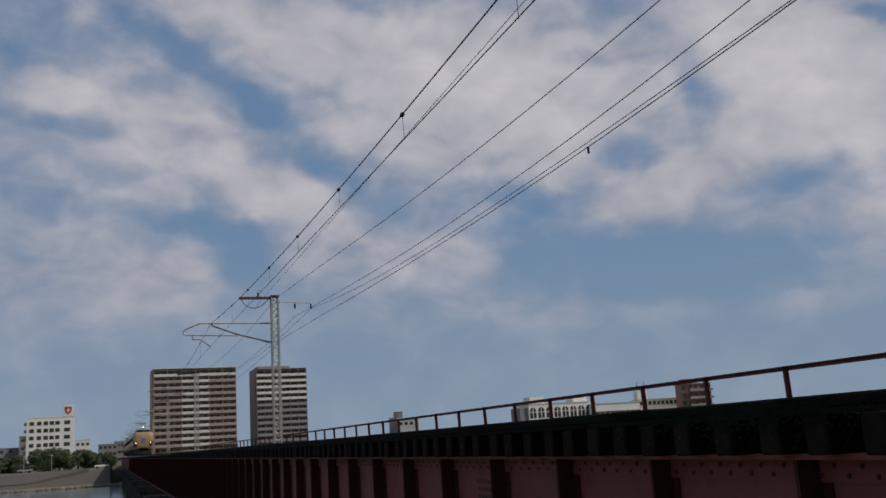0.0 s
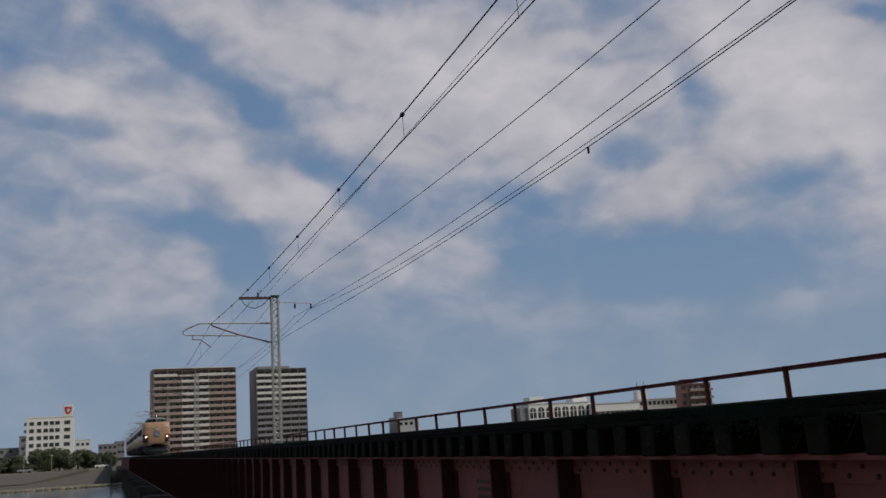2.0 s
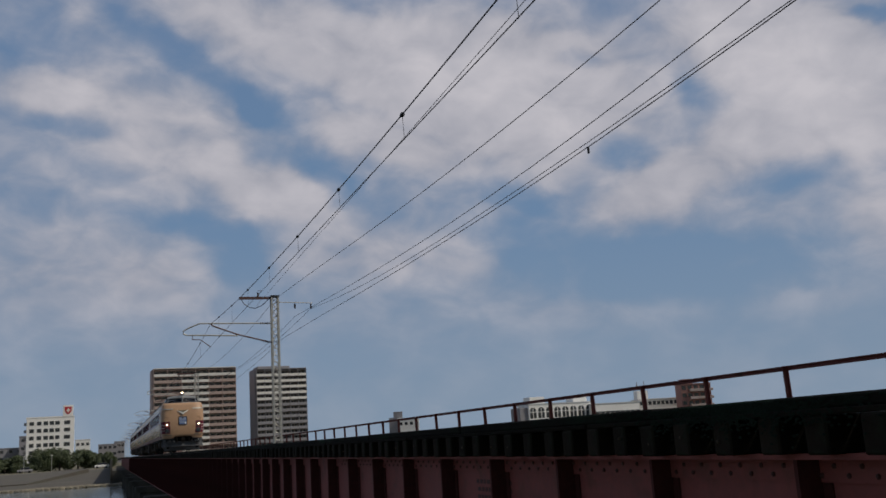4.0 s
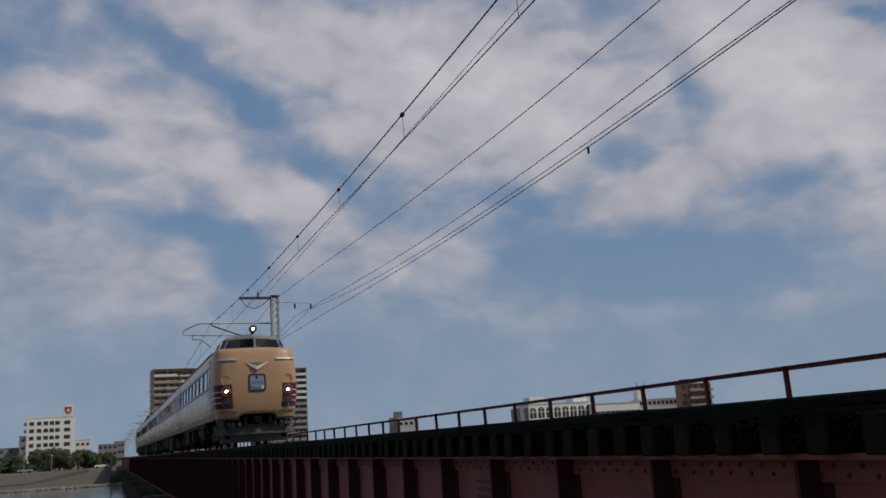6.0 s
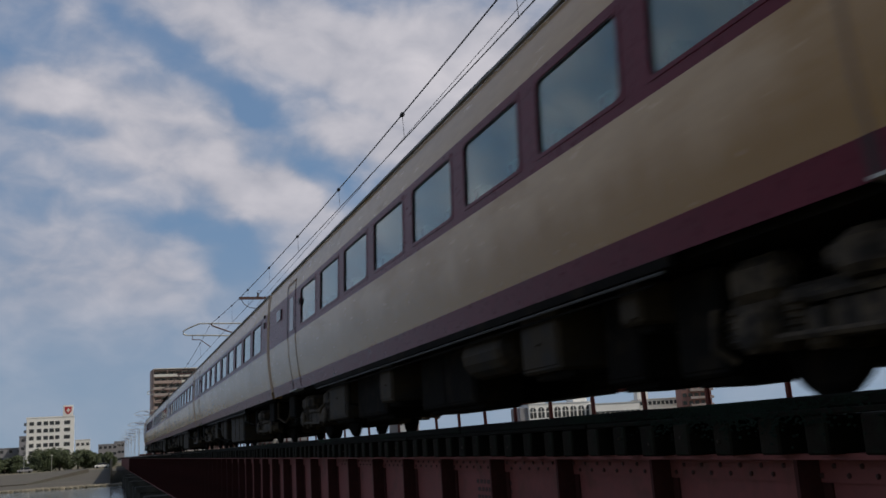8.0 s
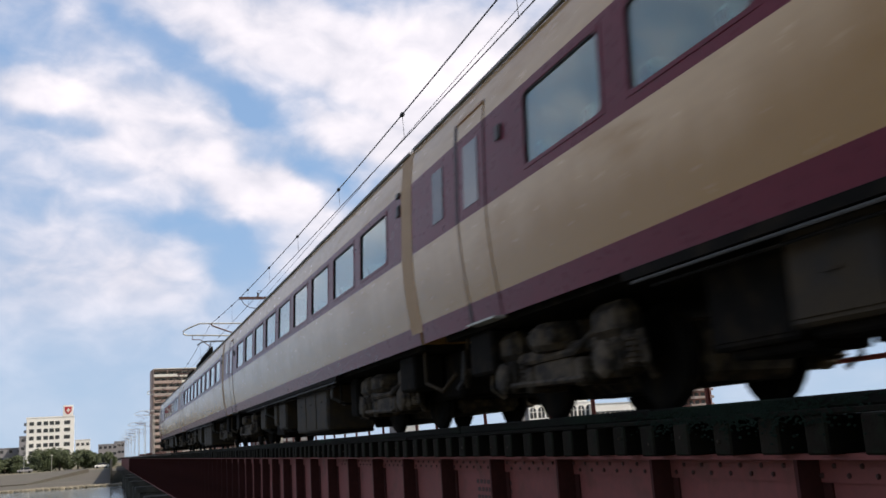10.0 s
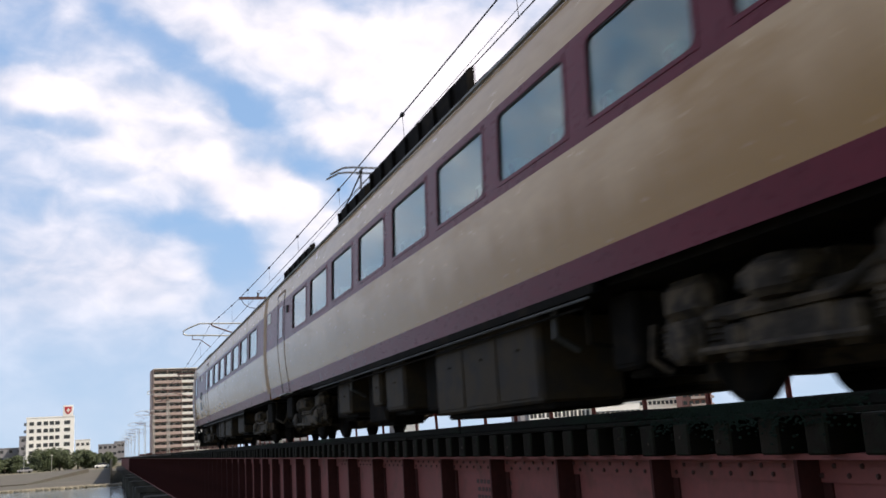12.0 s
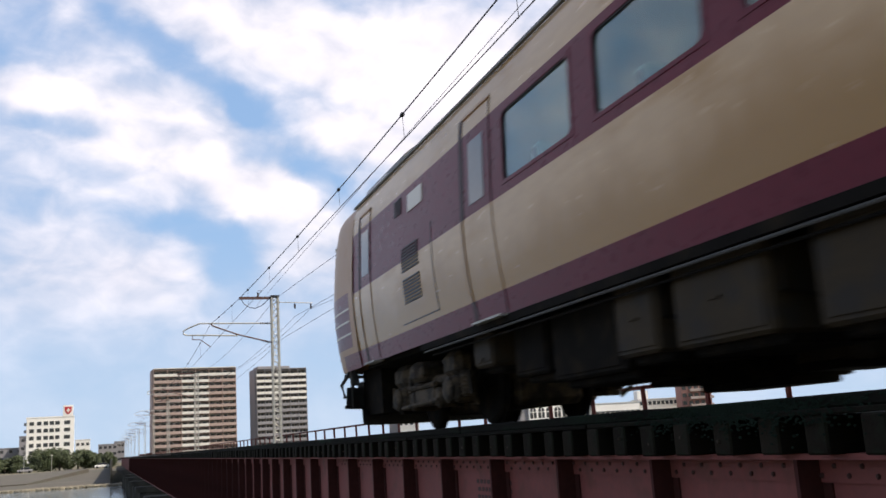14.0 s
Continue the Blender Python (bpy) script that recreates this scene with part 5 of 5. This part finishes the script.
def apartment(az0, az1, dist, top_el, floors, wall, wall2, label, rail_pale, turn, penthouse=False):
    mid = (az0 + az1) / 2
    th = placed("apartment_building", label, "apartment building", mid, dist, "apartment towers", turn)
    half = dist * math.tan(radians((az1 - az0) / 2))
    top = el_z(top_el, dist) + 2.75
    fh = top / (floors + 0.35)
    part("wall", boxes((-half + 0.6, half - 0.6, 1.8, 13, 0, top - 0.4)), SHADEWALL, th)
    if penthouse:
        part("penthouse", boxes((-half + 1.0, half * 0.35, 1.0, 11, top, top + 1.1), bevel=0.1), wall2, th)
    part("roof", boxes((-half, half, 0.0, 13.4, top - 0.35, top)), wall, th)
    rng = random.Random(int(dist))
    bays = 6
    bw = 2 * half / bays
    for k in range(floors):
        z = k * fh
        part("floor_slab", boxes((-half - 0.3, half + 0.3, 0.0, 1.9, z + fh - 0.14, z + fh)), wall2, th)
        for b in range(bays):
            x0, x1 = -half + b * bw, -half + (b + 1) * bw
            pale = rail_pale(b, k)
            part("balcony", boxes((x0 + 0.04, x1 - 0.04, 0.0, 0.12, z + 0.04, z + 1.22)), [pale], th)
            cells = [(x0 + 0.7, x0 + 2.4, z + 0.25, z + 2.2)] if rng.random() < 0.2 else [(x0 + 0.6, x0 + bw * 0.42, z + 0.25, z + 2.25), (x0 + bw * 0.55, x1 - 0.7, z + 0.25, z + 2.25)]
            window_set(th, cells, 1.8, frame_mat=wall)
    for b in range(bays + 1):
        x = -half + b * bw
        part("party_wall", boxes((x - 0.1, x + 0.1, 0.13, 1.8, 0, top - 0.4)), wall2, th)
    for s in (-1, 1):
        part("end_wall", boxes((s * half - 0.45, s * half + 0.45, 1.9, 13.2, 0, top - 0.4)), wall2, th)
    return th


def far_bank():
    pale = lambda b, k: BEIGE if b in (2, 3) or k >= 13 else TAUPE
    apartment(2.42, 7.12, 455, 4.93, 14, BEIGE, TAUPE, "tall beige and taupe apartment tower with long balconies", pale, 8)
    grey = lambda b, k: BEIGE if k >= 9 else SLATE
    apartment(8.25, 11.28, 460, 4.68, 14, SLATE, SLATE, "tall grey apartment tower with pale upper balconies", grey, 15, True)
    # white hospital block with a sign tower
    d = 470
    th = placed("hospital_building", "white five-storey hospital block with a rooftop sign", "hospital", -3.05, d)
    half = d * math.tan(radians(1.23))
    top = el_z(2.42, d) + 2.75
    part("wall", boxes((-half, half, 0.1, 12, 0, top), bevel=0.1), WHITEWALL, th)
    part("parapet", boxes((-half - 0.1, half + 0.1, 0.0, 0.4, top, top + 0.5)), WHITEWALL, th)
    cells = []
    for r in range(6):
        z = top - 3.3 - r * 3.25
        if z < 0.5:
            continue
        for x in (-7.9, -4.8, -2.0, 0.5, 2.9):
            cells.append((x - 0.95, x + 0.95, z, z + 1.7))
        cells.append((5.7, 8.3, z, z + 1.7))
    window_set(th, cells, 0.1, frame_mat=WHITEWALL)
    bm = bmesh.new()
    for r in range(6):
        z = top - 3.0 - r * 3.25
        box(bm, -half - 1.1, -half, 2, 9, z, z + 1.1)
    part("side_balcony", bm, SLATE, th)
    x0, x1 = d * math.tan(radians(0.63)), d * math.tan(radians(1.16))
    st = el_z(3.07, d) + 2.75
    part("sign_tower", boxes((x0, x1, 0.0, 4.5, top, st), bevel=0.08), WHITEWALL, th)
    c, zc = (x0 + x1) / 2, (top + st) / 2 + 0.3
    bm = bmesh.new()
    sh = [(-1.5, 1.6), (1.5, 1.6), (1.45, -0.2), (0.9, -1.2), (0, -1.8), (-0.9, -1.2), (-1.45, -0.2)]
    fa, ba = [bm.verts.new((c + x, -0.1, zc + z)) for x, z in sh], [bm.verts.new((c + x, 0.05, zc + z)) for x, z in sh]
    bm.faces.new(fa), bm.faces.new(ba[::-1])
    for k in range(7):
        bm.faces.new((fa[k], fa[(k + 1) % 7], ba[(k + 1) % 7], ba[k]))
    sg = part("sign_shield", bm, SIGNRED, th, "red shield sign with a white cross")
    part("sign_cross", boxes((c - 0.3, c + 0.3, -0.16, -0.09, zc - 0.95, zc + 1.05), (c - 0.95, c + 0.95, -0.165, -0.09, zc - 0.25, zc + 0.35)), WHITE, sg)

    def block(name, label, az0, az1, dist, el, wall, rows, cols, roofm=None, win=(1.4, 1.3), depth=9, group="", turn=0):
        t = placed(name, label, "building", (az0 + az1) / 2, dist, group, turn)
        h = dist * math.tan(radians((az1 - az0) / 2)) / math.cos(radians(turn))
        tp = el_z(el, dist) + 2.75
        part("wall", boxes((-h, h, 0.0, depth, -0.3, tp), bevel=0.05), wall, t)
        part("roof", boxes((-h - 0.15, h + 0.15, -0.15, depth + 0.15, tp, tp + 0.3)), roofm or wall, t)
        cs = []
        fh = tp / max(rows, 1)
        for r in range(rows):
            for q in range(cols):
                x = -h + (q + 0.5) * 2 * h / cols
                cs.append((x - win[0] / 2, x + win[0] / 2, r * fh + fh * 0.35, r * fh + fh * 0.35 + min(win[1], fh * 0.5)))
        window_set(t, cs, 0.0, frame_mat=wall)
        return t, h, tp

    block("low_building", "dark low flat-roofed building behind trees", -7.5, -4.35, 500, 0.85, SLATE, 3, 7)
    block("low_building", "grey stair block beside the hospital", -4.62, -4.25, 495, 1.45, SLATE, 4, 1)
    block("white_house", "small white flat-roofed house", -1.75, -0.98, 500, 1.1, WHITEWALL, 3, 3)
    block("low_building", "grey low building beyond the bank", -0.55, 0.45, 520, 0.78, SLATE, 3, 4)
    block("low_building", "grey office block beyond the bank", 0.3, 0.85, 540, 0.9, SLATE, 3, 3)
    t, h, tp = block("white_building", "small white building with dark square windows", 16.6, 17.85, 330, 1.28, WHITEWALL, 3, 4, win=(1.0, 1.0))
    part("stair_tower", boxes((-h - 3.2, -h, 1, 6, -0.3, tp + 0.6), (-h - 1.6, -h + 1.5, 1.5, 5, tp, tp + 2.6)), SLATE, t)
    # long white hall with arches
    d = 330
    t, h, tp = block("arcaded_hall", "long white hall with a row of arched openings", 24.5, 28.3, d, 1.62, WHITEWALL, 1, 1, PALEROOF, win=(0.5, 0.5), turn=28)
    for k in range(8):
        x = -h + (k + 0.5) * 2 * h / 8
        bm = bmesh.new()
        arc = [(-1.25, 0)] + [(1.25 * math.cos(a), 2.4 + 1.25 * math.sin(a)) for a in (math.pi - math.pi * q / 8 for q in range(9))] + [(1.25, 0)]
        fa, ba = [bm.verts.new((x + u, -0.02, tp - 4.6 + w)) for u, w in arc], [bm.verts.new((x + u, 0.06, tp - 4.6 + w)) for u, w in arc]
        bm.faces.new(fa), bm.faces.new(ba[::-1])
        for q in range(len(arc)):
            bm.faces.new((fa[q], fa[(q + 1) % len(arc)], ba[(q + 1) % len(arc)], ba[q]))
        w = part("arch_window", bm, DARKWIN, t)
        part("arch_mullion", boxes((x - 0.1, x + 0.1, -0.12, -0.02, tp - 4.6, tp - 1.0), (x - 1.25, x + 1.25, -0.12, -0.02, tp - 2.6, tp - 2.4)), WHITEWALL, w)
    part("roof_house", boxes((-h + 1.5, -h + 7.2, 2, 7, tp, tp + 2.6), (h - 6, h - 0.5, 3, 8, tp, tp + 2.6), bevel=0.05), WHITEWALL, t)
    part("side_wing", boxes((-h - 3.0, -h, 0.8, 8, -0.3, tp - 0.9)), SLATE, t)
    t, h, tp = block("white_depot", "long low white building with a pale roof", 28.4, 31.0, 335, 1.42, WHITEWALL, 2, 9, PALEROOF, win=(2.2, 1.0), turn=28)
    t, h, tp = block("apartment_building", "pale mid-rise block with open galleries", 31.0, 33.2, 350, 1.5, BEIGE, 4, 9, win=(1.2, 1.3), group="mid-rise blocks", turn=20)
    part("lift_tower", boxes((-h + 0.2, -h + 4.2, 2, 6, tp, tp + 3.4)), WHITEWALL, t)
    part("aerial", bars([(-h + 0.7, 3, tp + 3.4), (-h + 0.7, 3, tp + 6.5)], [(-h + 3.4, 3, tp + 3.4), (-h + 3.4, 3, tp + 6.8)], [(-h + 0.2, 3, tp + 5.2), (-h + 1.2, 3, tp + 5.2)], r=0.12, sides=4), SLATE, t)
    t, h, tp = block("apartment_building", "brown brick-tiled apartment block with balconies", 33.45, 35.15, 345, 2.22, BRICKRED, 6, 5, win=(1.5, 1.5), group="mid-rise blocks", turn=20, depth=6)
    for r in range(6):
        part("balcony", boxes((-h * 0.45, h + 0.4, -1.1, 0, tp * (r + 0.05) / 6, tp * (r + 0.05) / 6 + 0.9), bevel=0.04), PINKRAIL, t, "pale pinkish balcony front")
    part("roof_house", boxes((-h + 1.5, -h + 5, 2, 6, tp, tp + 2.0)), BRICKRED, t)

    # trees along the bank
    rng = random.Random(12)

    def tree(az, dist, height, wide):
        x, y = polar(az, dist)
        t = thing("tree", "broad dark green leafy tree on the river bank", "tree", (x, y, -2.8), "bank trees")
        bm = bmesh.new()
        pts = [Vector((0, 0, -0.2)), Vector((rng.uniform(-.2, .2), 0, height * 0.25)), Vector((rng.uniform(-.4, .4), 0, height * 0.55))]
        for a, b, r in ((0, 1, 0.28), (1, 2, 0.2)):
            tube(bm, [pts[a], pts[b]], r, 7)
        for k in range(6):
            a = rng.uniform(0, math.tau)
            tube(bm, [pts[1], pts[1] + Vector((math.cos(a) * wide * 0.25, math.sin(a) * wide * 0.25, height * 0.25)), pts[1] + Vector((math.cos(a) * wide * 0.4, math.sin(a) * wide * 0.4, height * 0.4))], 0.09, 5)
        part("trunk", bm, BARK, t)
        lobes = [(Vector((rng.uniform(-0.46, 0.46) * wide, rng.uniform(-0.4, 0.4) * wide, height * rng.uniform(0.22, 0.78))), wide * rng.uniform(0.14, 0.27)) for _ in range(13)]
        verts, faces = [], []
        for k in range(7000):
            c, r = lobes[k % 13]
            d = Vector((rng.gauss(0, 1), rng.gauss(0, 1), rng.gauss(0, 1))).normalized() * r * rng.uniform(0.55, 1.08)
            d.z *= 0.85
            p = c + d
            u = Vector((rng.gauss(0, 1), rng.gauss(0, 1), rng.gauss(0, 0.6))).normalized()
            v = u.orthogonal().normalized()
            s = rng.uniform(0.13, 0.34)
            i = len(verts)
            verts += [p - u * s, p + v * s * 0.6, p + u * s, p - v * s * 0.6]
            faces.append((i, i + 1, i + 2, i + 3))
        me = bpy.data.meshes.new("crown")
        me.from_pydata([tuple(q) for q in verts], [], faces)
        me.materials.append(LEAF)
        ob = new("crown", me)
        ob.parent = t

    for az, dist, hgt, wide in ((-6.2, 300, 5.4, 11), (-5.3, 300, 5.2, 9.5), (-4.45, 320, 2.6, 5), (-3.9, 345, 2.8, 6), (-3.05, 300, 6.2, 9.5), (-2.55, 298, 6.6, 9.5), (-1.6, 305, 5.5, 8.5), (-1.0, 310, 5.3, 8), (-0.4, 315, 4.7, 7.5)):
        tree(az, dist, hgt, wide)
    # hedge and parked cars at the embankment crest
    for az, dist, col in ((-4.3, 285, SLATE), (-0.35, 282, WHITEWALL)):
        x, y = polar(az, dist)
        c = thing("parked_car", "small parked car on the embankment road", "car", (x, y, -2.8), "parked cars")
        bm = boxes((-1.9, 1.9, -0.8, 0.8, 0.3, 0.95), bevel=0.12)
        b = part("body", bm, col, c)
        part("cabin", boxes((-1.0, 1.2, -0.7, 0.7, 0.95, 1.5), bevel=0.15), DARKWIN, c)
        for xx in (-1.2, 1.2):
            for yy in (-0.8, 0.8):
                part("wheel", disc(bmesh.new(), (xx, yy, 0.31), (0, 1, 0), [(0.3, -0.08), (0.31, 0), (0.3, 0.08)], 12), RUBBER, c)
    for az in (-2.95, -4.35):
        x, y = polar(az, 272)
        p = thing("lamp_post", "slim pale lamp post on the embankment", "lamp post", (x, y, -2.85), "lamp posts")
        part("pole", bars([(0, 0, 0), (0, 0, 4.2)], r=0.06), MASTGREY, p)
        part("lamp_head", boxes((-0.25, 0.25, -0.12, 0.12, 4.2, 4.4), bevel=0.04), WHITE, p)


far_bank()


# ---- what moves ----
# the train brakes gently: seconds, where the leading cab's front stands, its speed
BRAKING = [(7.4, 10.46, -16.1), (10.5, -38.57, -14.9), (11.0, -45.98, -14.6), (12.0, -60.48, -14.3), (14.0, -88.80, -14.1)]


def face_y(t):
    """Where the leading cab's front stands at t seconds."""
    s = 7.4 - t
    if s >= 0:
        return 10.46 + 16.1 * s + 0.41 * s * s
    for (ta, ya, va), (tb, yb, vb) in zip(BRAKING, BRAKING[1:]):
        if t <= tb:
            d = tb - ta
            u = (t - ta) / d
            return (2 * u ** 3 - 3 * u * u + 1) * ya + (u ** 3 - 2 * u * u + u) * d * va + (3 * u * u - 2 * u ** 3) * yb + (u ** 3 - u * u) * d * vb
    return BRAKING[-1][1]


def motions():
    times = [0.5 * k for k in range(29)]
    walk(LEAD, [(t, pose(0, face_y(t), 0)) for t in times])
    walk(SECOND, [(t, pose(0, face_y(t) + 21.35, 0)) for t in times])
    walk(THIRD, [(t, pose(0, face_y(t) + 41.85, 0)) for t in times])
    walk(FOURTH, [(t, pose(0, face_y(t) + 62.35, 0)) for t in times])
    walk(TAIL, [(t, pose(0, face_y(t) + 104.25, 0, 0, 0, 180)) for t in times])
    walk(CLOUDS, [(t, pose(EYE.x, EYE.y, EYE.z, 0, 0, -0.45 + 0.9 * t / 14)) for t in (0.0, 7.0, 14.0)])


motions()
